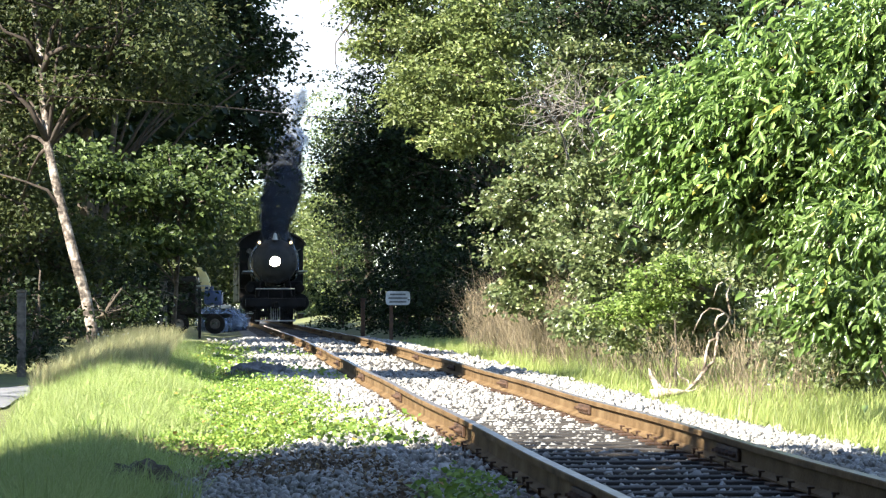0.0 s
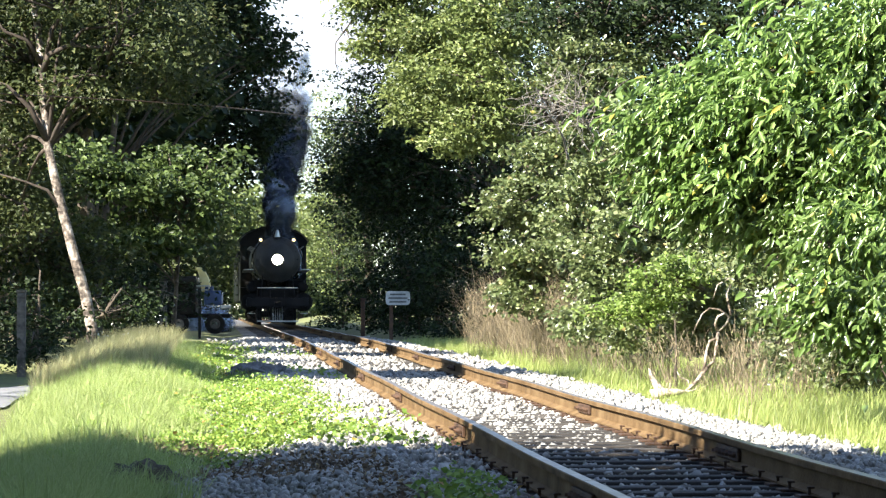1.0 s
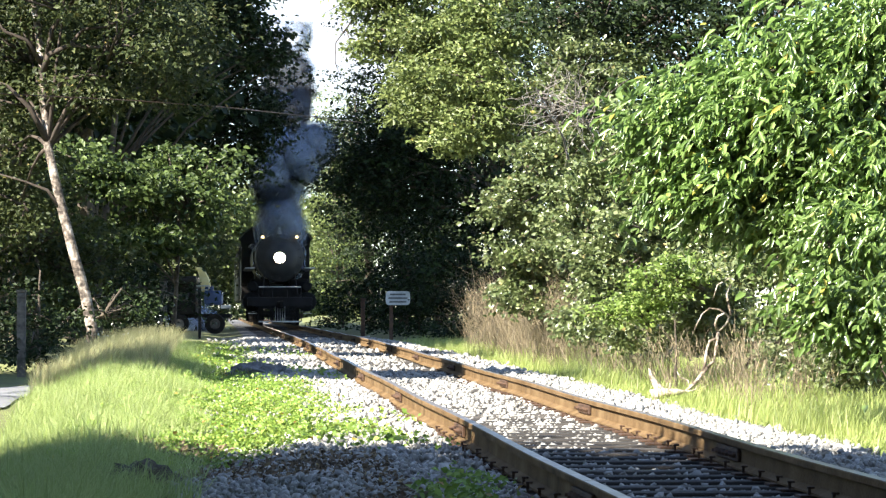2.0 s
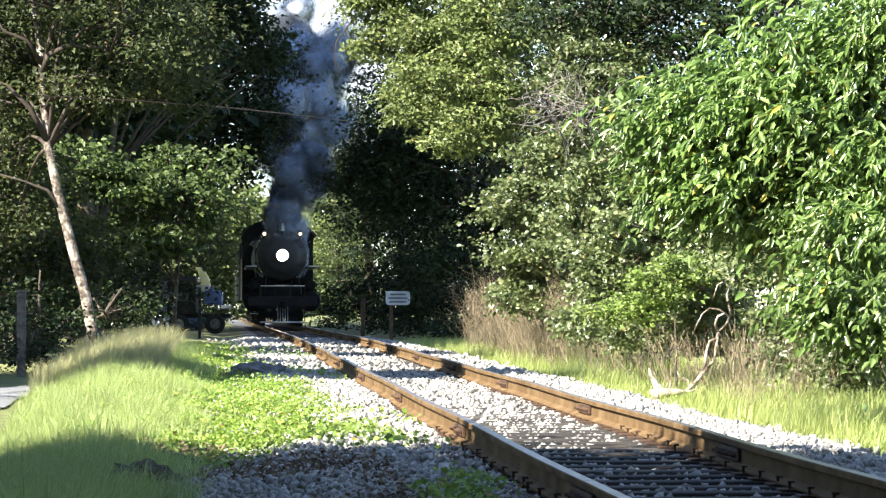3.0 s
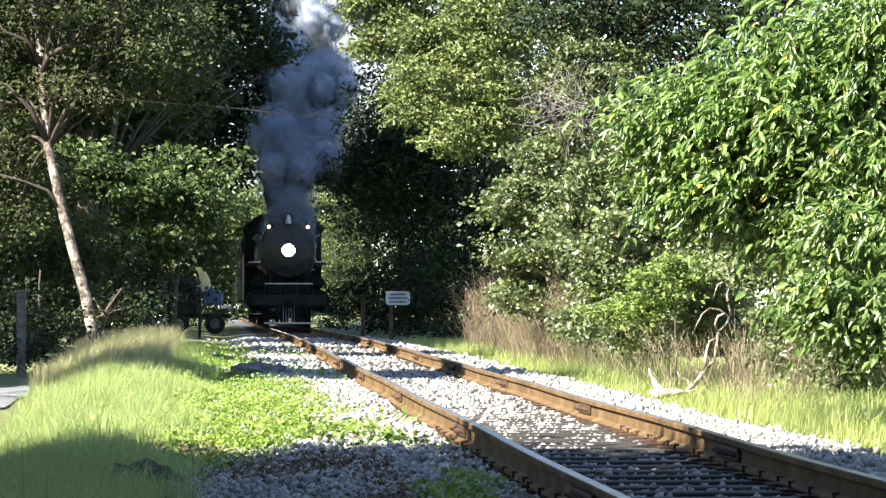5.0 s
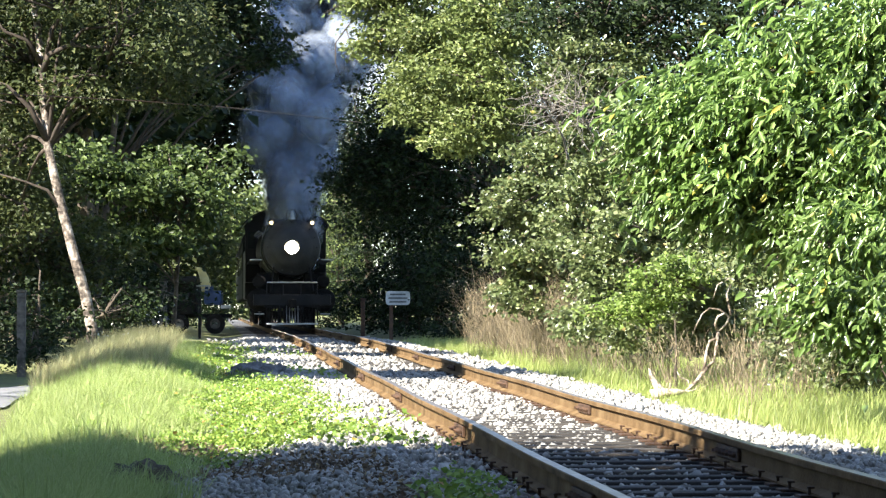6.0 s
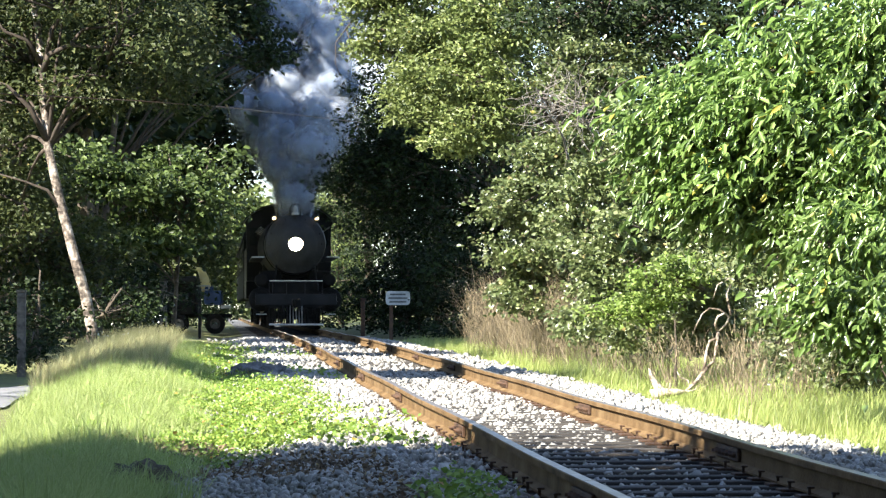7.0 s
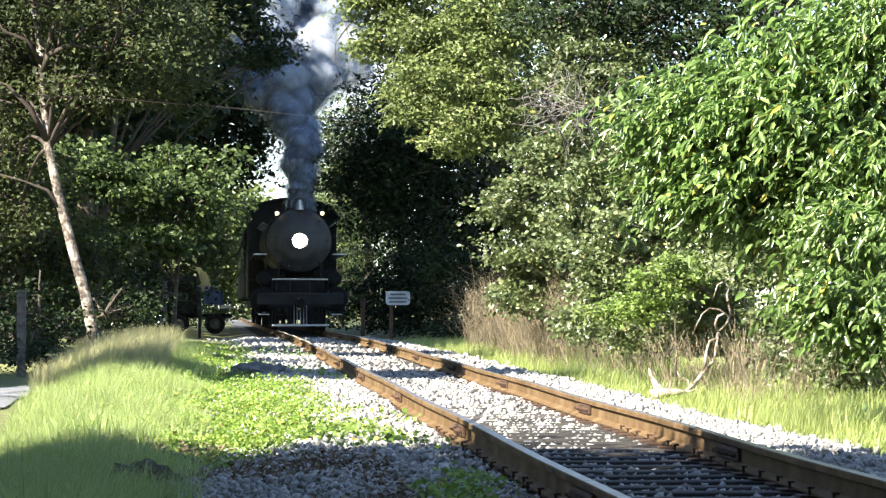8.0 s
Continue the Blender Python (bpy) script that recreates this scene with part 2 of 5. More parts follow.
def tube(bm, pts, radii, seg=10, cap=True):
    """A tapered tube along points."""
    pts = [Vector(p) for p in pts]
    rings = []
    for k, p in enumerate(pts):
        d = (pts[min(k + 1, len(pts) - 1)] - pts[max(k - 1, 0)]).normalized()
        a = d.orthogonal().normalized() if k == 0 else (a - d * a.dot(d)).normalized()
        b = d.cross(a)
        rings.append([bm.verts.new(p + (a * math.cos(2 * math.pi * j / seg) + b * math.sin(2 * math.pi * j / seg)) * radii[k]) for j in range(seg)])
    for r0, r1 in zip(rings, rings[1:]):
        for j in range(seg):
            bm.faces.new((r0[j], r0[(j + 1) % seg], r1[(j + 1) % seg], r1[j]))
    if cap:
        bm.faces.new(rings[0][::-1])
        bm.faces.new(rings[-1])
    return bm


def lathe(bm, c, axis, profile, seg=32):
    """Turn (distance along axis, radius) pairs about axis through c."""
    c, axis = Vector(c), Vector(axis).normalized()
    a = axis.orthogonal().normalized()
    b = axis.cross(a)
    rings = []
    for d, r in profile:
        rings.append([bm.verts.new(c + axis * d + (a * math.cos(2 * math.pi * j / seg) + b * math.sin(2 * math.pi * j / seg)) * max(r, 1e-4)) for j in range(seg)])
    for r0, r1 in zip(rings, rings[1:]):
        for j in range(seg):
            bm.faces.new((r0[j], r0[(j + 1) % seg], r1[(j + 1) % seg], r1[j]))
    bm.faces.new(rings[0][::-1])
    bm.faces.new(rings[-1])
    return bm


def mesh_np(verts, faces, mat, smooth=False):
    """A mesh from arrays: verts (n, 3), faces (m, 3 or 4)."""
    me = bpy.data.meshes.new("mesh")
    n, k = faces.shape
    me.vertices.add(len(verts))
    me.vertices.foreach_set("co", np.ascontiguousarray(verts, dtype=np.float32).ravel())
    me.loops.add(n * k)
    me.loops.foreach_set("vertex_index", np.ascontiguousarray(faces, dtype=np.int32).ravel())
    me.polygons.add(n)
    me.polygons.foreach_set("loop_start", np.arange(0, n * k, k, dtype=np.int32))
    me.polygons.foreach_set("loop_total", np.full(n, k, dtype=np.int32))
    if smooth:
        me.polygons.foreach_set("use_smooth", np.ones(n, dtype=bool))
    me.materials.append(mat)
    me.update(calc_edges=True)
    return me


def unit(v):
    return v / np.maximum(np.linalg.norm(v, axis=1, keepdims=True), 1e-6)


def leaves(rng, at, size, mat, droop=0.3, slim=0.45, out=None, fold=0.18, simple=False, wild=0.75, along=None):
    """Folded leaf blades about a midrib, drooping by weight; six corners, or four where simple."""
    n = len(at)
    size = size * rng.uniform(0.55, 1.3, n)[:, None]
    d = unit(rng.normal(size=(n, 3)) * np.array([1, 1, 0.6]) + (out if out is not None else 0) + np.array([0, 0, -droop]))
    d = d if along is None else along
    up = unit(rng.normal(size=(n, 3)) * wild + np.array([-0.40, -0.50, 0.85]))
    side = unit(np.cross(d, up))
    nrm = np.cross(side, d)
    w = slim * size * 0.5
    if simple:
        v = np.stack([at, at + d * size * 0.5 + side * w * 1.15 + nrm * fold * size, at + d * size, at + d * size * 0.5 - side * w * 1.15 + nrm * fold * size], axis=1).reshape(-1, 3)
        i = np.arange(n)[:, None] * 4
        return mesh_np(v, np.concatenate([i + np.array([[0, 1, 2]]), i + np.array([[0, 2, 3]])], axis=1).reshape(-1, 3), mat)
    v = np.stack([at, at + d * size * 0.35 + side * w + nrm * fold * size, at + d * size * 0.72 + side * w * 0.75 + nrm * fold * size * 0.5,
                  at + d * size - nrm * size * 0.12, at + d * size * 0.72 - side * w * 0.75 + nrm * fold * size * 0.5,
                  at + d * size * 0.35 - side * w + nrm * fold * size], axis=1).reshape(-1, 3)
    i = np.arange(n)[:, None] * 6
    f = np.concatenate([i + np.array([[0, 1, 2, 3]]), i + np.array([[0, 3, 4, 5]])], axis=1).reshape(-1, 4)
    return mesh_np(v, f, mat)


def fronds(rng, at, out, length, pairs, size, mat, slim=0.34):
    """Feather-like leaves: pairs of leaflets hanging along a drooping midrib, with one at its tip."""
    n = len(at)
    d = unit(out * 0.6 + rng.normal(size=(n, 3)) * 0.40 + np.array([-0.55, -0.25, -0.15]))
    long = length * rng.uniform(0.6, 1.2, n)[:, None]
    side = unit(np.cross(d, np.array([0, 0, 1.0]) + rng.normal(size=(n, 3)) * 0.2))
    places, ways = [], []
    for k in range(2 * pairs + 1):
        t = 1.0 if k == 2 * pairs else (k // 2 + 0.6) / pairs
        s = 0 if k == 2 * pairs else (1 if k % 2 else -1)
        places.append(at + d * long * t + np.array([0, 0, -0.35]) * long * t * t)
        ways.append(unit(d * 0.7 + side * s * 0.5 + np.array([-0.25, 0, -0.55 - 0.3 * t]) + rng.normal(size=(n, 3)) * 0.36))
    return leaves(rng, np.concatenate(places), size, mat, slim=slim, wild=0.95, along=np.concatenate(ways), fold=0.12)


def blades(rng, root, height, width, mat, lean=0.35, wind=(0.25, -0.1)):
    """Grass blades of two bent segments."""
    n = len(root)
    h = height * rng.uniform(0.5, 1.25, n)
    a = rng.uniform(0, 2 * np.pi, n)
    s = np.stack([np.cos(a), np.sin(a), np.zeros(n)], 1) * (width * rng.uniform(0.6, 1.4, n))[:, None]
    b = np.stack([rng.normal(0, lean, n) + wind[0], rng.normal(0, lean, n) + wind[1], np.ones(n)], 1)
    mid = root + np.stack([b[:, 0] * h * 0.22, b[:, 1] * h * 0.22, h * 0.58], 1)
    tip = root + np.stack([b[:, 0] * h * 0.75, b[:, 1] * h * 0.75, h * (1 - 0.18 * np.abs(b[:, 0]))], 1)
    v = np.stack([root - s, root + s, mid + s * 0.7, mid - s * 0.7, tip], 1).reshape(-1, 3)
    i = np.arange(n)[:, None] * 5
    f = np.concatenate([i + np.array([[0, 1, 2]]), i + np.array([[0, 2, 3]]), i + np.array([[3, 2, 4]])], 1).reshape(-1, 3)
    return mesh_np(v, f, mat)


# ---- the plan: a straight track, falling gently toward the near end ----
SLOPE = -0.0665


def track_x(y):
    return 1.48 + SLOPE * (y - 17.1)


def rail_z(y):
    y = np.asarray(y, dtype=float)
    g = (74.0 - y) * 0.0041
    return -0.5 * (g + np.sqrt(g * g + 0.0009)) + 0.006 * np.sin(y * 0.55)


def step(a, b, x):
    t = np.clip((x - a) / (b - a), 0, 1)
    return t * t * (3 - 2 * t)


def bank_edge(y):
    """Where the bank begins to fall to the road."""
    return np.clip(-3.5 - 0.04 * (np.asarray(y, dtype=float) - 30), -4.6, -3.2)


def ground_z(u, y):
    """Height of the ground at u metres beside the track's middle."""
    u, y = np.asarray(u, dtype=float), np.asarray(y, dtype=float)
    z = rail_z(y) - 0.21 - 0.045 * step(0.95, 0.75, np.abs(u)) * (0.5 + 0.5 * step(34, 26, y))
    z = z - 0.10 * step(1.7, 2.6, np.abs(u))
    hump = np.exp(-((u + 3.65) / 1.2) ** 2) * (0.12 + 0.22 * np.exp(-((y - 55) / 11.0) ** 2))
    z = z + np.where(u < 0, hump, 0)
    edge = bank_edge(y)
    road = step(0.0, -1.1, u - edge) * step(64, 50, y)
    z = z * (1 - road) + (-0.55) * road
    z = z + 0.45 * step(3.5, 6.5, u) + 0.4 * step(-10.5, -14, u)
    z = z + 0.035 * np.sin(u * 2.1 + y * 0.6) * np.sin(y * 0.9 - u) * step(1.5, 2.4, np.abs(u))
    return z


def on_ground(u, y):
    u, y = np.asarray(u, dtype=float), np.asarray(y, dtype=float)
    return np.stack([track_x(y) + u, y, ground_z(u, y)], -1)


def sheet(us, ys, lift, mat, sink=0.0):
    uu, yy = np.meshgrid(us, ys)
    p = on_ground(uu.ravel(), yy.ravel())
    p[:, 2] += lift - sink * (np.abs(uu.ravel()) < 1.75)
    a, b = len(us), len(ys)
    i = (np.arange(b - 1)[:, None] * a + np.arange(a - 1)[None, :]).ravel()[:, None]
    return mesh_np(p, np.concatenate([i, i + 1, i + a + 1, i + a], 1), mat, True)


us = np.concatenate([[-1500, -400, -120, -60], np.arange(-40, -14, 2.0), np.arange(-14, 14, 0.35), np.arange(14, 40, 2.0), [60, 120, 400, 1500]])
ys = np.concatenate([[-800, -200, -60, -30], np.arange(-20, 14, 2.0), np.arange(14, 100, 0.6), np.arange(100, 240, 5.0), [300, 500, 1000, 2500]])
tagged(new("ground", sheet(us, ys, 0, M_SOIL, 0.08)), "earth with thin grass beside the railway", "ground", kind="structure")
ballast = tagged(new("ballast", sheet(np.arange(-1.8, 2.11, 0.3), np.arange(-20, 330, 0.6), 0.012, M_BED)),
                 "pale crushed limestone ballast under the track", "ballast", kind="structure")
road_us, road_ys = np.arange(-10.0, -4.9, 0.4), np.arange(-20, 52, 1.0)
tagged(new("road", sheet(road_us, road_ys, 0.03, M_ROAD)), "sun-streaked grey asphalt road beside the bank", "road", kind="structure")


# ---- track ----
def rail_profile():
    """Half width and height pairs of a flat-bottom rail, from foot to head."""
    return [(-0.07, -0.172), (0.07, -0.172), (0.07, -0.160), (0.014, -0.135), (0.010, -0.050), (0.036, -0.038), (0.036, -0.006), (0.030, 0.0),
            (-0.030, 0.0), (-0.036, -0.006), (-0.036, -0.038), (-0.010, -0.050), (-0.014, -0.135), (-0.07, -0.160)]


track = tagged(new("railway_track"), "rusty single railway track with worn steel rails on dark ties", "railway track", kind="structure")
RAIL_LEN = 8.7


def build_rail(u, y0, y1):
    n = max(2, int((y1 - y0) / 0.9) + 1)
    yv = np.linspace(y0 + 0.004, y1 - 0.004, n)
    prof = rail_profile()
    bm = bmesh.new()
    rings = [[bm.verts.new((track_x(y) + u + a, y, float(rail_z(y)) + h)) for a, h in prof] for y in yv]
    k = len(prof)
    for r0, r1 in zip(rings, rings[1:]):
        for j in range(k):
            f = bm.faces.new((r0[j], r0[(j + 1) % k], r1[(j + 1) % k], r1[j]))
            f.material_index = 1 if j == 7 else 0
    bm.faces.new(rings[0])
    bm.faces.new(rings[-1][::-1])
    me = mesh_of(bm, M_RUST)
    me.materials.append(M_RAILTOP)
    rail = part("rail", me, None, track, "brown rusted rail with a worn shiny head")
    for s in (-1, 1):
        bm = bmesh.new()
        yc = y1
        if yc < 120:
            z = float(rail_z(yc))
            turn = Matrix.Rotation(math.atan(SLOPE) * -1, 4, "Z")
            box(bm, (track_x(yc) + u + s * 0.026, yc, z - 0.092), (0.022, 0.92, 0.085), 0.006, turn)
            for j in range(6):
                dy = (j - 2.5) * 0.15
                lathe(bm, (track_x(yc + dy) + u + s * 0.036, yc + dy, z - 0.092), (s, 0, 0), [(0, 0.02), (0.022, 0.02), (0.024, 0.011), (0.045, 0.011)], 6)
            part("joint_bar", bm, M_DARKRUST, rail, "bolted joint bar")
    return rail


for u, first in ((-0.7525, 25.75 - 4 * RAIL_LEN), (0.7525, 30.9 - 4 * RAIL_LEN)):
    y = first
    while y < 330:
        build_rail(u, y, y + RAIL_LEN)
        y += RAIL_LEN

tie_mesh = mesh_of(box(bmesh.new(), (0, 0, -0.085), (2.59, 0.225, 0.17), 0.012), M_TIE)
plate_mesh = mesh_of(box(bmesh.new(), (0, 0, 0.008), (0.30, 0.19, 0.016), 0.003), M_DARKRUST)
spike_bm = box(bmesh.new(), (0, 0, 0.02), (0.016, 0.016, 0.04))
box(spike_bm, (0.008, 0, 0.043), (0.04, 0.03, 0.012), 0.003)
spike_mesh = mesh_of(spike_bm, M_DARKRUST)
rng = np.random.default_rng(4)
TIE_STEP = 0.58
y = 9.0
while y < 172:
    tz = float(rail_z(y)) - 0.186
    tie = part("tie", tie_mesh, None, track, m=pose(track_x(y) + rng.normal(0, 0.02), y + rng.normal(0, 0.02), tz - 0.002, 0, 0, 3.8 + rng.normal(0, 0.5)))
    if 15 < y < 46:
        for s in (-0.7525, 0.7525):
            part("tie_plate", plate_mesh, None, tie, m=pose(s, 0, 0))
            if y < 28:
                for side in (-1, 1):
                    part("spike", spike_mesh, None, tie, m=pose(s + side * 0.092, 0.05 * side, 0.014, 0, 0, 90 + 90 * side))
    y += TIE_STEP


# ---- ballast stones ----
def stone_shapes(count):
    shapes = []
    r = np.random.default_rng(8)
    bm = bmesh.new()
    bmesh.ops.create_cube(bm, size=1.5)
    bmesh.ops.triangulate(bm, faces=bm.faces[:])
    bm.verts.index_update()
    base = np.array([v.co[:] for v in bm.verts])
    tri = np.array([[v.index for v in f.verts] for f in bm.faces])
    bm.free()
    for k in range(count):
        a = base * r.uniform(0.6, 1.3, (len(base), 3)) * r.uniform((0.8, 0.65, 0.45), (1.25, 1.0, 0.8))
        shapes.append(a)
    return shapes, tri


def rotations(r, n):
    q = unit(r.normal(size=(n, 4)))
    w, x, y, z = q.T
    return np.stack([1 - 2 * (y * y + z * z), 2 * (x * y - z * w), 2 * (x * z + y * w), 2 * (x * y + z * w), 1 - 2 * (x * x + z * z), 2 * (y * z - x * w),
                     2 * (x * z - y * w), 2 * (y * z + x * w), 1 - 2 * (x * x + y * y)], 1).reshape(n, 3, 3)


STONES, STONE_TRI = stone_shapes(14)


def gravel_edge(y):
    """How far the bare gravel reaches to the road's side of the track."""
    return 1.45 + 1.3 * step(27, 22.5, y) + 0.65 * step(41, 47, y) + 0.12 * np.sin(y * 1.3)


def stone_spots(r, n, u0, u1, y0, y1):
    u, y = r.uniform(u0, u1, n), r.uniform(y0, y1, n)
    left = gravel_edge(y)
    over = np.where(u < 0, -u - left, u - 1.95)
    ok = (np.abs(np.abs(u) - 0.7525) > 0.10) & (r.uniform(size=n) < np.clip(1.0 - over * 3.0, 0.06, 1))
    # crib between the near rails holds less stone, so that the ties show there
    over_tie = np.abs((y - 9.0) % TIE_STEP - TIE_STEP * (((y - 9.0) % TIE_STEP) > TIE_STEP / 2)) < 0.14
    bare = (np.abs(u) < 0.72) & (r.uniform(size=n) < np.where(over_tie, np.where(y < 30, 0.93, np.clip(0.9 - 0.016 * (y - 30), 0.5, 0.9)), np.where(y < 28, 0.12, 0.10)))
    ok &= ~bare & ~((np.abs(u) >= 0.72) & (np.abs(u) < 1.3) & over_tie & (r.uniform(size=n) < np.where(y < 30, 0.8, 0.4)))
    return u[ok], y[ok]


r = np.random.default_rng(21)
allv, allf, at = [], [], 0
for n, y0, y1, size in ((37000, 15.5, 29, 0.020), (32000, 28, 50, 0.024), (12000, 50, 100, 0.036)):
    u, y = stone_spots(r, n, -2.9, 2.5, y0, y1)
    p = on_ground(u, y)
    inside = np.abs(u) < 1.3
    p[:, 2] += np.where(inside, r.uniform(0.0, 0.05, len(u)), r.uniform(0.0, 0.05, len(u)))
    sz = size * r.lognormal(0, 0.28, len(u))
    rot = rotations(r, len(u))
    kind = r.integers(0, len(STONES), len(u))
    sh = np.stack(STONES)[kind]
    v = np.einsum("nij,nkj->nki", rot, sh) * sz[:, None, None] + p[:, None, :]
    m = sh.shape[1]
    allv.append(v.reshape(-1, 3))
    allf.append((np.arange(len(u))[:, None, None] * m + STONE_TRI[None]).reshape(-1, 3) + at)
    at += len(u) * m
ob = part("loose_stones", mesh_np(np.concatenate(allv), np.concatenate(allf), M_STONE), None, ballast, "pale grey crushed stones")
tagged(ob, kind="stuff")
single = []
for k in range(10):
    single.append(mesh_np(STONES[k] * 0.032, STONE_TRI, M_STONE_ONE))
u, y = stone_spots(r, 330, -2.3, 2.2, 16.5, 23)
p = on_ground(u, y)
for k in range(min(290, len(u))):
    part("stone", single[k % 10], None, ballast, m=pose(p[k, 0], p[k, 1], p[k, 2] + 0.03, *r.uniform(0, 360, 3)))


# ---- plants ----
def crown_points(rng, blobs, clumps, per, spread, bough=5):
    """Leaf places in clumps near the outside of ellipsoids (x, y, z, rx, ry, rz); also the clump centres."""
    b = np.array(blobs, dtype=float)
    vol = (b[:, 3] * b[:, 4] + b[:, 4] * b[:, 5] + b[:, 3] * b[:, 5])
    pick = rng.choice(len(b), clumps, p=vol / vol.sum())
    boughs = max(6, clumps // bough)
    bd = unit(rng.normal(size=(boughs, 3))) * (rng.uniform(0.2, 1.0, (boughs, 1)) ** 0.5) * rng.lognormal(0, 0.2, (boughs, 1))
    own = rng.integers(0, boughs, clumps)
    c = b[pick, :3] + (bd[own] + rng.normal(0, 0.11, (clumps, 3))) * b[pick, 3:]
    which = rng.integers(0, clumps, clumps * per)
    sp = spread * rng.uniform(0.6, 1.4, clumps)
    off = rng.normal(size=(clumps * per, 3)) * np.array([1.1, 1.1, 0.38]) * sp[which][:, None] * 0.6
    return c[which] + off, c, off


def tree(name, label, base, height, radius, lean, blobs, clumps, per, leaf, mat, seed, bark=M_BARK, spread=0.5, twigs=40, slim=0.5, droop=0.35, category="tree", limb_bark=M_BARK, path=None, wild=0.75, bough=5, frond=None):
    """A tapered trunk with limbs into the crown's masses and many small leaves."""
    rng = np.random.default_rng(seed)
    base = Vector(base)
    root = tagged(new(name), label, category, category + "s beside the line")
    root.location = base
    bm = bmesh.new()
    pts, rad = [], []
    for k in range(9):
        t = k / 8
        wob = Vector((math.sin(t * 5 + seed) * 0.10, math.cos(t * 4 + seed) * 0.10, 0)) * t * height * 0.12
        pts.append(Vector((lean[0] * t, lean[1] * t, height * t - 0.1 * (k == 0))) + wob)
        rad.append(radius * (1.25 if k == 0 else 1.0) * (1 - 0.72 * t))
    if path:
        pts = [Vector(q) - base for q in path]
        rad = [radius * (1.3 if k == 0 else 1.0) * (1 - 0.5 * k / (len(pts) - 1)) for k in range(len(pts))]
    tube(bm, pts, rad, 12)
    part("trunk", bm, bark, root, smooth=True)
    bm = bmesh.new()
    where, c, off = crown_points(rng, blobs, clumps, per, spread, bough)
    for q in blobs:
        e = Vector(q[:3]) - base
        k = min(7, max(2, int(8 * min(0.9, (e.z * 0.6) / height))))
        k = min(len(pts) - 2, max(6, k)) if path else k
        s = pts[k]
        mid = s.lerp(e, 0.5) + Vector((0, 0, 0.10 * (e - s).length))
        limb = tube(bmesh.new(), [s, s.lerp(mid, 0.5) + Vector((0, 0, 0.05)), mid, e], [rad[k] * 0.6, rad[k] * 0.45, rad[k] * 0.3, 0.02], 7)
        part("limb", limb, limb_bark, root, smooth=True)
    for j in rng.choice(len(c), min(twigs, len(c)), replace=False):
        e = Vector(c[j]) - base
        q = min(blobs, key=lambda v: (Vector(v[:3]) - base - e).length)
        s = (Vector(q[:3]) - base) * 0.8 + pts[5] * 0.2
        mid = s.lerp(e, 0.5) + Vector(rng.normal(0, 0.12, 3))
        tube(bm, [s, mid, e], [0.028, 0.018, 0.006], 5)
    tagged(part("twig", bm, limb_bark, root, smooth=True), kind="stuff")
    b = np.array([base.x, base.y, base.z])
    if frond:
        part("crown", fronds(rng, where - b + np.array([0.27, 0, 0.10]), unit(off), frond[0], frond[1], leaf, mat, slim), None, root)
        part("loose_leaves", leaves(rng, where - b + rng.normal(0, 0.12, where.shape), leaf * 1.05, mat, droop=0.7, slim=slim * 1.25, wild=1.1), None, root)
        return root
    part("crown", leaves(rng, where - b, leaf, mat, wild=wild, droop=droop, slim=slim, out=unit(off) * 0.5, simple=leaf < 0.125 or base.y > 75 or base.y < 25), None, root)
    return root


def blobs_of(rng, cx, cy, z0, z1, r, n):
    out = []
    for k in range(n):
        t = (k + 0.5) / n
        rr = r * (0.55 + 0.45 * math.sin(math.pi * min(1, t * 0.9 + 0.15)))
        a = rng.uniform(0, 2 * math.pi)
        out.append((cx + math.cos(a) * r * 0.45, cy + math.sin(a) * r * 0.45, z0 + (z1 - z0) * t, rr * rng.uniform(0.6, 0.9), rr * rng.uniform(0.6, 0.9), (z1 - z0) / n * 1.1))
    return out


# ---- trees and shrubs ----
def ground_at(x, y):
    return float(ground_z(x - track_x(y), y))


def clear_of_ways(x, y):
    """The nearest place for a trunk off the road and the track."""
    u = x - track_x(y)
    if y < 54 and -10.6 < u < -4.3:
        u = -10.7 if u < -7.5 else -4.2
    elif abs(u) < 3.3:
        u = math.copysign(3.4, u)
    return track_x(y) + u


def planted(name, label, x, y, height, radius, lean, blobs, clumps, per, leaf, mat, seed, **more):
    return tree(name, label, (x, y, ground_at(x, y) - 0.03), height, radius, lean, blobs, clumps, per, leaf, mat, seed, **more)


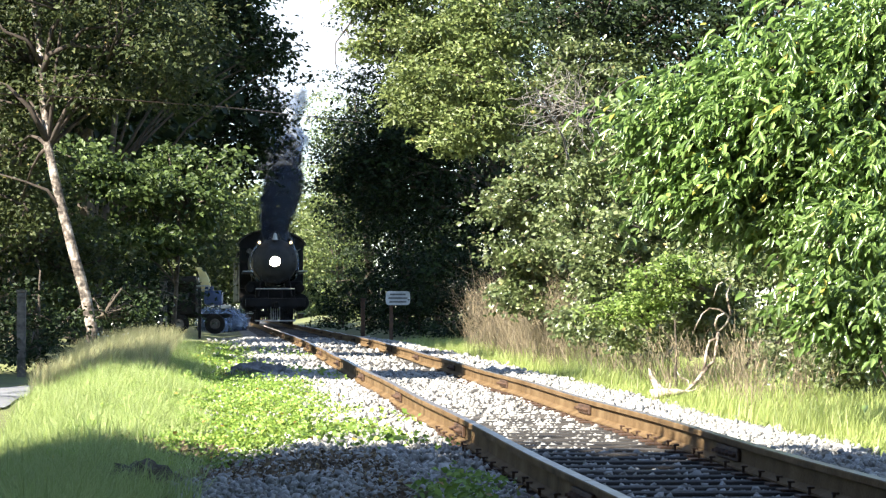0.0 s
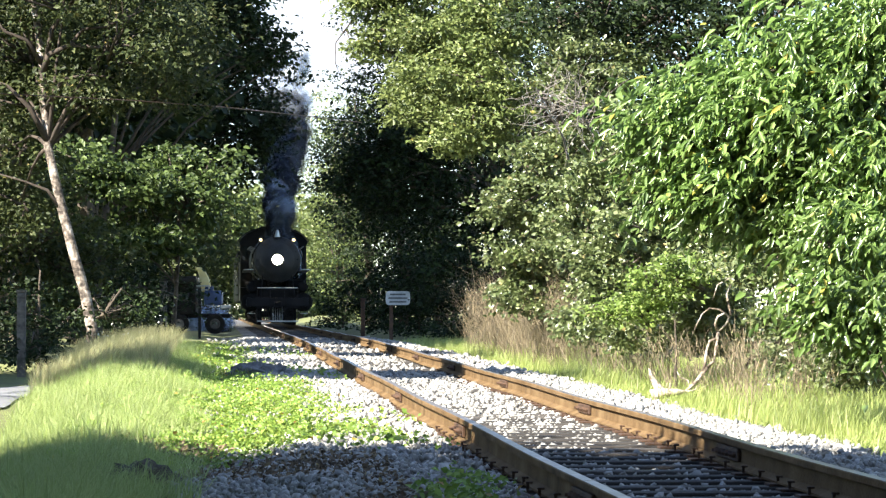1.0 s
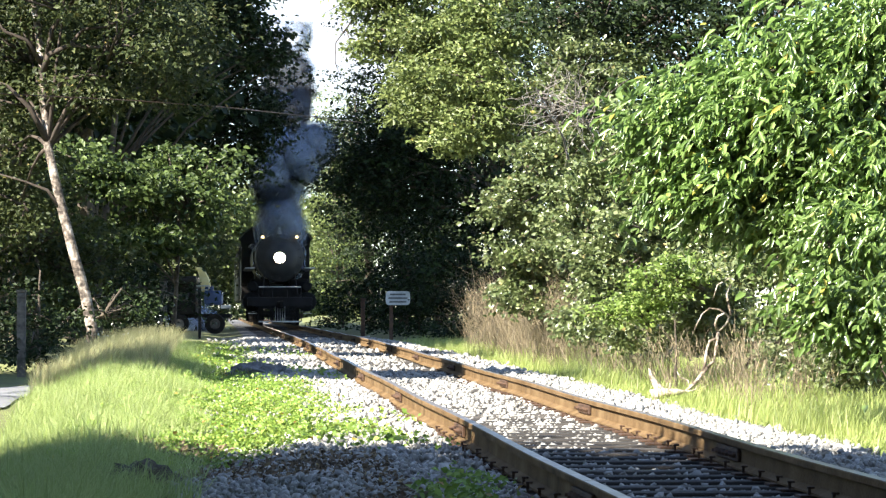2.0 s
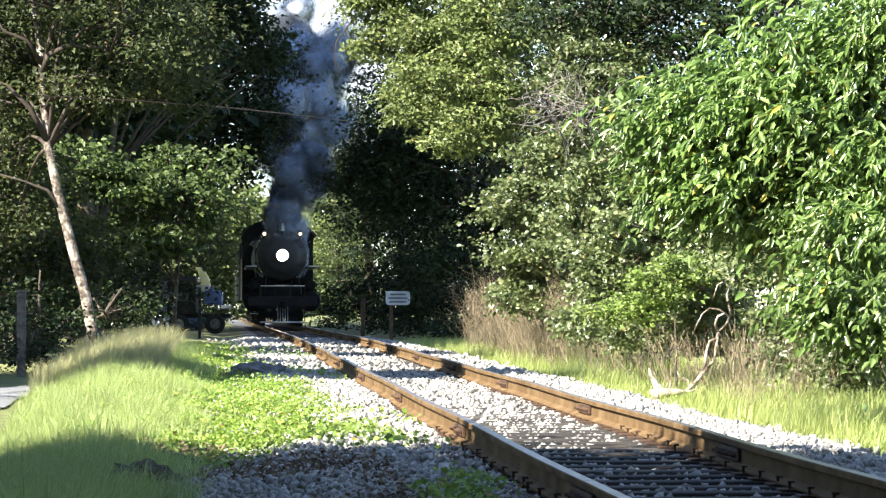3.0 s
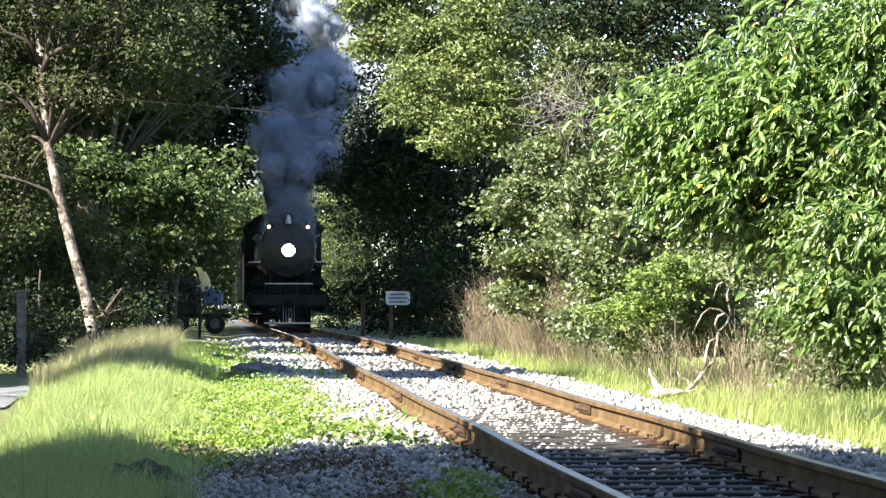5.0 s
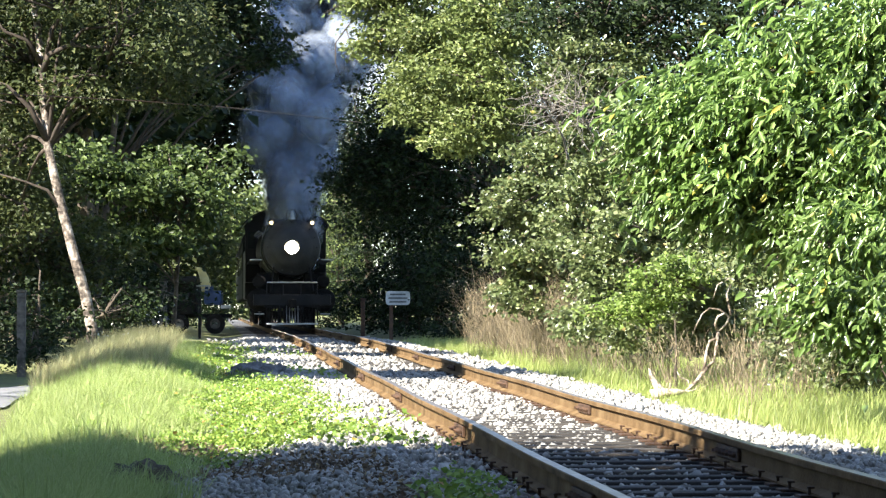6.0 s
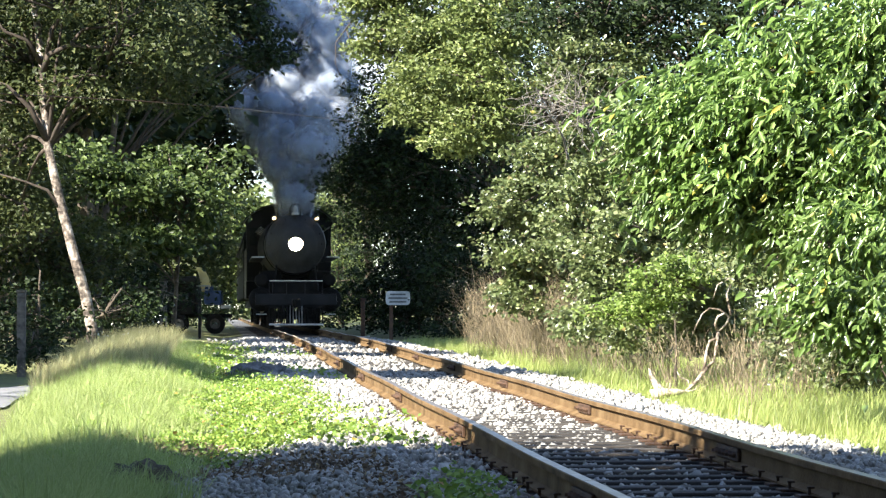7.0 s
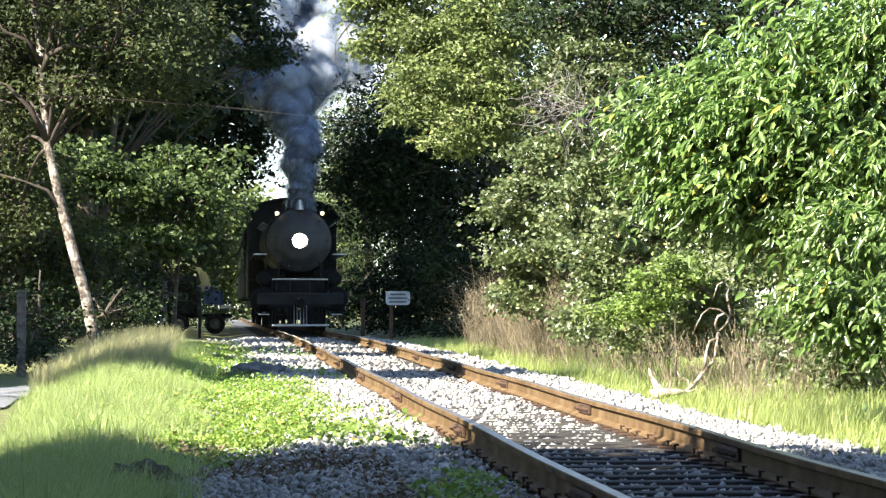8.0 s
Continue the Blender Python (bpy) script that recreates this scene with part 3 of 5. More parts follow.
# tree with the pale leaning trunk on the bank
leaning = planted("tree", "slender leaning tree with peeling pale bark and olive leaves", -6.19, 60, 7.0, 0.108, (-1.2, 0), [
    (-7.60, 61.4, 5.65, 1.10, 1.20, 1.00), (-5.69, 59.8, 5.55, 1.33, 1.00, 0.90), (-6.20, 60.4, 4.50, 0.90, 0.80, 0.32), (-7.84, 61.8, 3.62, 0.70, 0.90, 0.90),
    (-5.00, 62.0, 5.89, 0.83, 1.20, 0.93), (-6.60, 59.8, 6.60, 1.80, 1.30, 0.80), (-4.95, 62.0, 4.75, 0.73, 1.20, 0.52), (-7.80, 62.0, 2.39, 0.60, 0.90, 0.69), (-7.60, 61.2, 4.60, 0.45, 0.60, 0.70)],
    300, 84, 0.115, L_LEFT, 11, bark=M_PALEBARK, spread=0.48, twigs=90, wild=1.2, bough=8, limb_bark=M_TWIG, path=[(-6.18, 60, -0.1), (-6.21, 60, 0.25), (-6.34, 60, 0.92),
    (-6.54, 60, 1.62), (-6.75, 60, 2.42), (-6.89, 60, 3.02), (-7.0, 60, 3.52), (-7.07, 60.1, 4.32), (-7.13, 60.1, 5.02), (-7.22, 60.2, 5.7), (-7.4, 60.3, 6.6)])
for pts, r0 in (([(-7.10, 60, 4.85), (-6.98, 59.9, 5.15), (-6.58, 59.8, 5.32), (-6.36, 59.7, 5.58), (-5.95, 59.6, 5.62), (-5.3, 59.6, 5.9)], 0.06),
                ([(-7.06, 60, 5.0), (-6.92, 59.9, 5.6), (-6.66, 59.8, 5.95), (-6.2, 59.7, 6.3), (-5.7, 59.6, 6.9)], 0.05),
                ([(-7.05, 60, 4.2), (-6.7, 59.8, 4.72), (-6.2, 59.7, 4.78), (-5.8, 59.6, 4.72)], 0.045),
                ([(-6.58, 59.8, 5.32), (-6.1, 59.7, 5.26), (-5.6, 59.6, 5.30), (-5.0, 59.6, 5.18)], 0.035),
                ([(-7.0, 60, 3.6), (-7.3, 59.8, 4.2), (-7.7, 59.7, 4.6), (-8.2, 59.6, 4.7)], 0.06),
                ([(-7.12, 60, 5.0), (-7.35, 59.8, 5.4), (-7.75, 59.7, 5.55), (-8.1, 59.6, 6.1)], 0.05),
                ([(-6.70, 60, 2.3), (-7.0, 59.9, 2.75), (-7.4, 59.8, 2.9), (-7.9, 59.7, 3.05)], 0.04)):
    way = [Vector(q) - leaning.location for q in pts]
    part("limb", tube(bmesh.new(), way, [r0 * (1 - 0.75 * k / (len(way) - 1)) for k in range(len(way))], 8), M_TWIG, leaning, smooth=True)
# leafy undergrowth behind it
planted("shrub", "broad-leaved green shrub under the trees", -5.6, 70, 3.6, 0.06, (0.2, 0), [
    (-6.45, 70.0, 3.25, 0.90, 1.00, 0.60), (-5.20, 70.0, 2.95, 0.75, 1.00, 0.70), (-6.95, 70.0, 2.20, 0.90, 1.00, 0.55), (-4.85, 71.0, 3.80, 0.50, 0.80, 0.42), (-7.60, 70.0, 3.65, 0.90, 1.00, 0.70), (-5.95, 70.0, 2.10, 0.65, 1.00, 0.40), (-5.75, 71.0, 3.90, 0.42, 0.70, 0.30)],
    150, 54, 0.14, L_GREEN, 12, spread=0.34, slim=0.6, wild=1.5, bough=7, category="shrub")
planted("shrub", "shrub with olive leaves in dappled light", -8.3, 66, 3.0, 0.06, (0.1, 0), [
    (-7.96, 66.0, 1.94, 1.21, 1.20, 0.88), (-8.40, 66.0, 3.04, 0.99, 1.00, 0.88), (-7.30, 67.0, 1.40, 1.01, 1.00, 0.67)], 120, 42, 0.135, L_LEFT, 13, spread=0.4, wild=1.2, bough=7, category="shrub")
# undergrowth whose shade is put into the darkened leaf colour
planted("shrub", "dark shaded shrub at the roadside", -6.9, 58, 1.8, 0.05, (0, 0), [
    (-7.19, 58.0, 0.14, 0.87, 0.80, 0.58), (-7.00, 58.0, 0.52, 0.58, 0.80, 0.58), (-5.98, 62.5, 0.52, 0.73, 0.60, 0.52), (-6.78, 57.0, -0.14, 0.57, 0.60, 0.28)], 90, 40, 0.10, L_SHADEDARK, 14, category="shrub", spread=0.4)
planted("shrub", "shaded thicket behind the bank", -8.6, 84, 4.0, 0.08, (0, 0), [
    (-8.46, 84.0, 1.04, 2.10, 1.60, 1.12), (-10.14, 84.0, 1.04, 1.96, 1.60, 1.26), (-8.25, 84.0, 2.16, 1.12, 1.60, 1.12)], 170, 45, 0.13, L_SHADEDARK, 15, category="shrub", spread=0.6)
# tall trees over the left of the line; the darkest leaf colour holds painted shade
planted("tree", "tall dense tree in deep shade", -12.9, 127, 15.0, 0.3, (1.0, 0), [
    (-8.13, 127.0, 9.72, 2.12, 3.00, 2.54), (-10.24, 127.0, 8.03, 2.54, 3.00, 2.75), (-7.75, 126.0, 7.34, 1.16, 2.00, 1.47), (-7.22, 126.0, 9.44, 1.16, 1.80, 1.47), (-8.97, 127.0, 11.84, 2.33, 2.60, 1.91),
    (-7.12, 126.0, 8.39, 1.05, 1.50, 0.84), (-12.46, 128.0, 9.58, 3.41, 3.00, 3.41), (-7.60, 127.0, 6.12, 0.74, 1.50, 0.85), (-6.35, 126.0, 8.2, 0.80, 1.50, 0.55), (-6.9, 126.0, 7.4, 0.80, 1.50, 0.7), (-7.5, 126.5, 6.7, 0.90, 1.50, 0.70), (-8.4, 127.0, 6.3, 1.00, 1.50, 0.80)], 410, 55, 0.21, L_SHADEDARK, 16, spread=0.7, twigs=80)
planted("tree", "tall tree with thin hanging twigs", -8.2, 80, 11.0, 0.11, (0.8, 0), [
    (-4.19, 80.0, 7.29, 0.60, 0.90, 0.29), (-4.85, 80.0, 7.69, 0.80, 1.20, 0.67), (-3.79, 80.0, 6.78, 0.34, 0.50, 0.22), (-4.1, 80.0, 6.35, 0.34, 0.50, 0.16), (-4.45, 80.0, 6.69, 0.53, 0.80, 0.33), (-6.05, 80.0, 8.49, 2.40, 1.60, 1.07)], 230, 34, 0.14, L_SHADEDARK, 17, limb_bark=M_TWIG, spread=0.32, twigs=60)
planted("tree", "tree along the line in half shade", -12.6, 126, 10.0, 0.2, (0.5, 0), [
    (-9.40, 127.0, 4.43, 1.48, 2.40, 1.91), (-10.88, 127.0, 5.91, 2.33, 2.40, 2.54), (-8.62, 128.0, 5.31, 0.75, 1.60, 1.28), (-10.11, 128.0, 2.75, 1.07, 1.60, 1.28)], 170, 45, 0.18, L_LEFT, 18, spread=0.7)
planted("tree", "dense olive tree at the trackside", -17.0, 165, 12.0, 0.25, (0.5, 0), [
    (-12.21, 165.0, 3.92, 1.65, 3.00, 2.48), (-13.31, 165.0, 6.67, 2.20, 3.00, 3.30), (-11.59, 168.0, 2.86, 0.78, 2.00, 1.96), (-14.96, 165.0, 3.37, 2.48, 3.00, 3.30)], 170, 45, 0.24, L_LEFT, 19, spread=0.9)
# sunny trees where the line bends away
for k, (bx, by, top, wide, seed) in enumerate(((-19.6, 300, 11.5, 3.4, 31), (-16.2, 310, 11.0, 3.2, 32), (-23.0, 296, 9.5, 3.5, 33), (-12.8, 305, 10.5, 3.4, 34), (-9.5, 312, 12, 3.6, 35))):
    rg = np.random.default_rng(seed)
    planted("tree", "sunlit yellow-green tree at the far end of the line", bx, by, top * 0.8, 0.25, (0.3, 0),
            blobs_of(rg, bx, by, 0.8, top, wide, 6), 230, 36, 0.52, L_FAR, seed, spread=1.2, twigs=20)
# wood beside the line, its shade put into the darkened leaf colour
for k, (bu, by, z0, z1, wide, seed, mat) in enumerate(((6.5, 108, 1.2, 11, 3.0, 41, L_SHADEDARK), (5.6, 124, 1.0, 12, 3.2, 42, L_SHADEDARK), (9.5, 116, 0.5, 12, 3.4, 43, L_SHADEDARK),
                                        (5.2, 142, 0.4, 13, 3.2, 44, L_SHADEDARK), (5.0, 168, 0.4, 12, 2.8, 45, L_SHADEDARK), (4.6, 196, 0.3, 13, 3.0, 46, L_MID),
                                        (12.5, 106, 0.5, 12, 3.6, 47, L_SHADEDARK), (9.0, 150, 0.5, 14, 4.0, 48, L_SHADEDARK), (6.0, 226, 0.3, 14, 3.4, 49, L_MID))):
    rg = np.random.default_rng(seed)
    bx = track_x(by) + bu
    planted("tree", "dark shaded tree at the edge of the wood" if mat is L_SHADEDARK else "trackside tree with mixed green leaves", bx, by, z1 * 0.8, 0.24, (-0.5, 0),
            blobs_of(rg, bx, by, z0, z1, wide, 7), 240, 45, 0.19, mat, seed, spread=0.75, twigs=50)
planted("tree", "tree with shade-darkened leaves leaning over the line", 3.6, 107, 11, 0.22, (-2.5, 0), [
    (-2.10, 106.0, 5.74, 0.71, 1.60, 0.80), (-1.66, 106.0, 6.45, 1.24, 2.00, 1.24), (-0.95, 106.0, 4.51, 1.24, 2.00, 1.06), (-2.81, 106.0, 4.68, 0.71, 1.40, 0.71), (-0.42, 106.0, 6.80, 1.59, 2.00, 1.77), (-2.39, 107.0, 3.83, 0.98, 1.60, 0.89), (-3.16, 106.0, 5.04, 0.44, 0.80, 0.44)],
    240, 45, 0.16, L_SHADEDARK, 51, spread=0.6, twigs=60)
# added low shrubs, leaves darkened for shade, that cover the lit ground
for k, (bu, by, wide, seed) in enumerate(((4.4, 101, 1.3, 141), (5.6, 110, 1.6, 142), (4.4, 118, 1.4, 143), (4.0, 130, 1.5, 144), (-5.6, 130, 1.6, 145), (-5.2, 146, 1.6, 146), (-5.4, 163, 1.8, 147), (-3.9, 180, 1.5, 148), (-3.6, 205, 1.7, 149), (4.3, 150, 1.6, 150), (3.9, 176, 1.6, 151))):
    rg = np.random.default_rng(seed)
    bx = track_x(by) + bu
    planted("shrub", "low shade-darkened shrub added to cover lit ground", bx, by, 1.8, 0.05, (0, 0), blobs_of(rg, bx, by, -0.2, 2.6, wide, 3), 70, 36, 0.17, L_SHADEDARK, seed, spread=0.5, twigs=12, category="shrub")
# lit trees that reach over from beside the line
planted("tree", "tall sunlit tree with yellowing leaves arching over the track", 3.4, 66, 10, 0.17, (-1.8, -0.4), [
    (-0.32, 66.0, 6.01, 0.77, 1.40, 0.88), (0.39, 65.0, 5.93, 1.08, 1.40, 0.87), (-0.26, 66.0, 7.11, 1.21, 1.40, 0.77), (-0.15, 64.0, 4.67, 0.96, 1.20, 0.64), (0.80, 63.0, 4.61, 0.95, 1.20, 0.74), (-0.64, 65.0, 4.95, 0.43, 0.80, 0.49), (-1.05, 67.0, 6.43, 0.22, 0.60, 0.67), (-1.40, 67.0, 6.95, 0.60, 0.80, 0.50), (-1.45, 67.0, 5.95, 0.35, 0.60, 0.45),
    (1.22, 63.0, 6.08, 1.16, 1.20, 0.74), (0.38, 63.0, 3.88, 0.74, 0.80, 0.37)], 400, 110, 0.105, L_MID, 61, spread=0.30, twigs=150, wild=1.15, bough=7)
planted("shrub", "tall vine-hung shrub with small greyish leaves", 3.3, 58, 4.5, 0.08, (-0.5, 0), [
    (1.67, 57.0, 2.71, 0.95, 1.10, 0.85), (1.39, 57.0, 1.76, 0.67, 0.90, 0.57), (2.55, 57.0, 3.60, 0.55, 0.90, 0.60), (2.53, 55.0, 2.00, 1.01, 1.10, 1.01), (1.58, 57.0, 1.00, 0.76, 0.80, 0.47), (2.30, 54.0, 0.44, 0.63, 0.50, 0.27), (2.34, 57.0, 4.61, 0.85, 1.00, 0.67)],
    360, 100, 0.095, L_VINE, 62, spread=0.24, twigs=150, category="shrub", slim=0.6, wild=1.25, bough=7)
planted("shrub", "dense shrub with small pale-green leaves", 4.3, 47, 4.0, 0.08, (-0.2, 0), [
    (2.79, 47.0, 2.58, 0.86, 1.00, 0.86), (2.58, 46.0, 1.39, 0.84, 0.90, 0.77), (3.50, 46.0, 1.92, 0.77, 0.90, 0.84), (2.27, 46.0, 0.70, 0.84, 0.70, 0.38), (3.20, 44.0, 0.84, 0.81, 0.70, 0.51), (2.75, 45.0, 0.40, 0.82, 0.60, 0.30), (3.49, 44.0, 0.33, 0.59, 0.50, 0.26)],
    360, 100, 0.082, L_VINE, 63, spread=0.21, twigs=150, category="shrub", slim=0.6, wild=1.25, bough=7)
# backing behind the shrubs; the gaps' shade is put into its leaf colour
planted("tree", "tree with shade-darkened crown behind the shrubs", 5.9, 58, 9, 0.18, (-0.4, 0), [
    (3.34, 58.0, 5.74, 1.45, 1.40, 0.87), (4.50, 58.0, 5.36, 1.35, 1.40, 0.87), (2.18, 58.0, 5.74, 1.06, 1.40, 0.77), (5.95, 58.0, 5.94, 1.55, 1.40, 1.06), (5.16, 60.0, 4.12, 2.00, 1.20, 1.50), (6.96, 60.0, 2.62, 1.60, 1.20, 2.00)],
    420, 60, 0.11, L_SHADEDARK, 64, spread=0.45, twigs=120)
planted("shrub", "large shrub with long bright green drooping leaves", 4.35, 30, 3.2, 0.06, (-0.5, -0.3), [
    (2.08, 30.0, 2.37, 0.48, 0.50, 0.30), (2.68, 30.0, 2.52, 0.60, 0.60, 0.45), (2.28, 30.0, 1.92, 0.55, 0.50, 0.30), (2.88, 30.0, 1.87, 0.65, 0.60, 0.40), (3.48, 30.0, 2.57, 0.55, 0.60, 0.55), (3.58, 30.0, 1.62, 0.60, 0.60, 0.55),
    (3.03, 30.0, 2.82, 0.55, 0.50, 0.25), (3.32, 29.0, 1.20, 0.43, 0.50, 0.24), (3.78, 30.0, 3.17, 0.55, 0.50, 0.35), (1.83, 30.0, 2.17, 0.30, 0.35, 0.20), (2.68, 30.0, 1.52, 0.45, 0.50, 0.18), (2.08, 30.0, 1.67, 0.45, 0.45, 0.23), (3.18, 30.0, 2.27, 0.65, 0.60, 0.40), (3.03, 30.0, 1.42, 0.40, 0.40, 0.25), (3.43, 29.6, 1.85, 0.54, 0.50, 0.39)],
    720, 5, 0.112, L_BRIGHT, 65, spread=0.22, twigs=110, slim=0.31, category="shrub", frond=(0.30, 4))
planted("shrub", "low shrub with yellow-green leaves by the grass", 3.95, 29, 1.4, 0.04, (-0.3, 0), [
    (3.27, 28.6, 0.62, 0.43, 0.35, 0.19), (3.10, 28.6, 0.74, 0.29, 0.30, 0.17), (3.56, 28.6, 0.52, 0.33, 0.35, 0.29), (3.08, 28.6, 0.57, 0.19, 0.20, 0.10)], 90, 4, 0.10, L_BRIGHT, 66, spread=0.17, twigs=30, slim=0.40, category="shrub", frond=(0.24, 3))
planted("shrub", "tangled small-leaved shrub behind the grass", 4.9, 38, 3.0, 0.06, (-0.2, 0), [
    (4.15, 38.0, 0.56, 0.70, 0.60, 0.44), (3.96, 37.4, 0.12, 0.56, 0.40, 0.22), (4.36, 36.0, 0.08, 0.54, 0.50, 0.30), (3.75, 38.4, 1.13, 0.51, 0.60, 0.51), (4.53, 38.0, 1.25, 0.76, 0.60, 0.76), (3.64, 40.0, 1.95, 0.80, 0.70, 0.73)], 260, 70, 0.075, L_VINE, 67, spread=0.2, twigs=110, category="shrub", slim=0.55, wild=1.25, bough=7)
planted("shrub", "low yellow-green shrub among the dry weeds", 2.95, 43, 1.0, 0.03, (0, 0), [
    (2.84, 43.0, 1.05, 0.36, 0.40, 0.29), (2.43, 43.4, 0.66, 0.36, 0.35, 0.20), (3.20, 43.0, 1.19, 0.29, 0.35, 0.21)], 60, 60, 0.075, L_YELLOW, 131, spread=0.2, twigs=20, category="shrub")
# unseen trees beside and behind the viewpoint: some shade the near track, others are added to block sky light
for k, (bx, by, z0, z1, wide, seed) in enumerate(((-9.5, 12.0, 5.5, 12, 3.0, 71), (-4.8, 13.2, 5.5, 12, 3.2, 72), (-13.5, 11.5, 5, 12, 3.0, 73), (-9.5, 40.5, 6.5, 11, 1.7, 74), (-2.6, 8.0, 5.5, 12, 3.4, 75), (-8, 7.0, 5, 12, 3.4, 76), (-10.5, 10, 5.5, 12, 3.2, 58), (-4.4, 10, 6, 12, 3.4, 57), (-3.6, 12.2, 6, 12, 3.2, 56), (-5.5, 1.0, 5, 12, 3.4, 77), (9.5, 8, 4, 13, 3.6, 68), (8, -5, 4, 13, 3.8, 69), (1, -12, 4, 13, 4.0, 70), (-11, -9, 4, 13, 4.0, 60), (11, 20, 4, 13, 3.4, 59), (3.5, -4, 5, 12, 3.4, 52), (-16, 18, 0.5, 9, 3.2, 46), (-16, 25, 0.5, 9, 3.2, 47), (-16.5, 32, 0.5, 9, 3.2, 48), (-16, 39, 0.5, 9, 3.2, 49), (-12.5, 49.5, 4, 9, 2.6, 51), (-13.9, 60.5, 2, 8.8, 2.4, 50), (-14.5, 65.5, 2, 8.8, 2.4, 53), (-12.6, 63, 4, 8.6, 1.8, 55), (-14.2, 72, 2, 9, 2.4, 54), (-14.2, 79, 2, 10, 2.6, 78))):
    rg = np.random.default_rng(seed)
    tx = clear_of_ways(bx, by)
    planted("tree", "tall leafy tree out of view, added for its shade", tx, by, z1 * 0.8, 0.25, (bx - tx, 0), blobs_of(rg, bx, by, z0, z1, wide, 6), 170, 40, 0.40, L_LEFT, seed, spread=0.85, twigs=20)


# unseen ring of trees added behind the viewpoint to block low sky light
for k in range(13):
    a = radians(178 + k * 15.5)
    rg = np.random.default_rng(200 + k)
    bx, by = 19 * math.cos(a) + rg.normal(0, 1), 8 + 19 * math.sin(a) + rg.normal(0, 1)
    tx = clear_of_ways(bx, by)
    planted("tree", "broad leafy tree added out of view to block low sky", tx, by, 9.5, 0.25, (bx - tx, 0), blobs_of(rg, bx, by, 0.8, 11, 4.2, 5), 110, 26, 0.62, L_LEFT, 200 + k, spread=1.0, twigs=10)
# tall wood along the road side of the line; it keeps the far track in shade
# mostly unseen crowns, added to block sun from the track, wood and smoke
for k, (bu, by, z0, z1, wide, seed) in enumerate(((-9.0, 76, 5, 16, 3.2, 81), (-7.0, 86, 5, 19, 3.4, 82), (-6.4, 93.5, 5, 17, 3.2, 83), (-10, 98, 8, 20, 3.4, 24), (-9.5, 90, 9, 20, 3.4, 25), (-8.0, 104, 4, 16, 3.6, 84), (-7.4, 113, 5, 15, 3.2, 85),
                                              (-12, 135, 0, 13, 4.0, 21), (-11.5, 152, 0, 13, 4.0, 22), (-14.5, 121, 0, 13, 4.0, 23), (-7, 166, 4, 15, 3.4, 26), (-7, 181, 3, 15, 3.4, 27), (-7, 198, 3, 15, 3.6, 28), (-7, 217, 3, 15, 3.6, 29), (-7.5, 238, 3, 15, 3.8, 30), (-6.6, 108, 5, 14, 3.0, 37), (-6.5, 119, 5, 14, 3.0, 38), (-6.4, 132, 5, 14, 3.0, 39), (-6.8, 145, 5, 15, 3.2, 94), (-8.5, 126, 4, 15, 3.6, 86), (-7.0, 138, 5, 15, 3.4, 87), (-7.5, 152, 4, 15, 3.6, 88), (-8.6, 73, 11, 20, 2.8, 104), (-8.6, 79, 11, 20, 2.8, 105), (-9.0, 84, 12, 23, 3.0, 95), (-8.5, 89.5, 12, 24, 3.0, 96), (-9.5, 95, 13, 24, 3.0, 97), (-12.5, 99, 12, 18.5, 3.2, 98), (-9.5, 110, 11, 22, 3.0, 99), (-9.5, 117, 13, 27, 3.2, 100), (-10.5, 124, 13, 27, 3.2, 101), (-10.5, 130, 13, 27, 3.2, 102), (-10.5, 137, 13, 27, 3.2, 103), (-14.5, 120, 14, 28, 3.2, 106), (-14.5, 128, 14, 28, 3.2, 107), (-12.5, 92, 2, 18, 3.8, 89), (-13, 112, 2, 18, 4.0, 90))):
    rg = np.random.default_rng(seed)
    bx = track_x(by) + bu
    planted("tree", "tall tree beside the line, added for shade", bx, by, z1 * 0.85, 0.28, (0.4, 0),
            blobs_of(rg, bx, by, z0, z1, wide, 8), 250, 30, 0.46, L_SHADEDARK, seed, spread=0.85, twigs=30)


# ---- grass and weeds ----
def scatter(rng, n, u0, u1, y0, y1):
    y = y0 * (y1 / y0) ** rng.uniform(size=n)
    return rng.uniform(u0, u1, n), y


rng = np.random.default_rng(91)
u, y = scatter(rng, 140000, -5.0, -2.7, 15, 64)
keep = (rng.uniform(size=len(u)) < step(-2.7, -3.4, u - 0.25 * np.sin(y * 0.7)) * 0.98) & (u > bank_edge(y) - 1.0) & (np.hypot(u + 3.0, (y - 20.2) * 0.5) > 0.34)
tagged(new("bank_grass", blades(rng, on_ground(u[keep], y[keep]), 0.20 * rng.lognormal(0, 0.22, int(keep.sum())), 0.0028, L_GRASS, 0.8)), "long fine bright green grass on the bank", "grass", kind="stuff")
u, y = scatter(rng, 14000, -5.2, -3.3, 44, 66)
keep = u > bank_edge(y) - 1.0
u, y = u[keep], y[keep]
tagged(new("ridge_grass", blades(rng, on_ground(u, y), 0.42, 0.004, L_GRASSDRY)), "tall straw-coloured grass on the ridge of the bank", "grass", kind="stuff")
u, y = scatter(rng, 80000, 1.9, 5.0, 17, 96)
keep = rng.uniform(size=len(u)) < step(1.9, 2.5, u + 0.2 * np.sin(y * 0.8))
tagged(new("verge_grass", blades(rng, on_ground(u[keep], y[keep]), 0.12, 0.0038, L_TURF, 0.8)), "short sunlit green grass beside the ballast", "grass", kind="stuff")
u, y = scatter(rng, 17000, 2.4, 4.6, 26, 92)
tagged(new("tall_verge_grass", blades(rng, on_ground(u, y), 0.28, 0.004, L_TURF, 0.45)), "tall thin yellowing grass beneath the shrubs", "grass", kind="stuff")
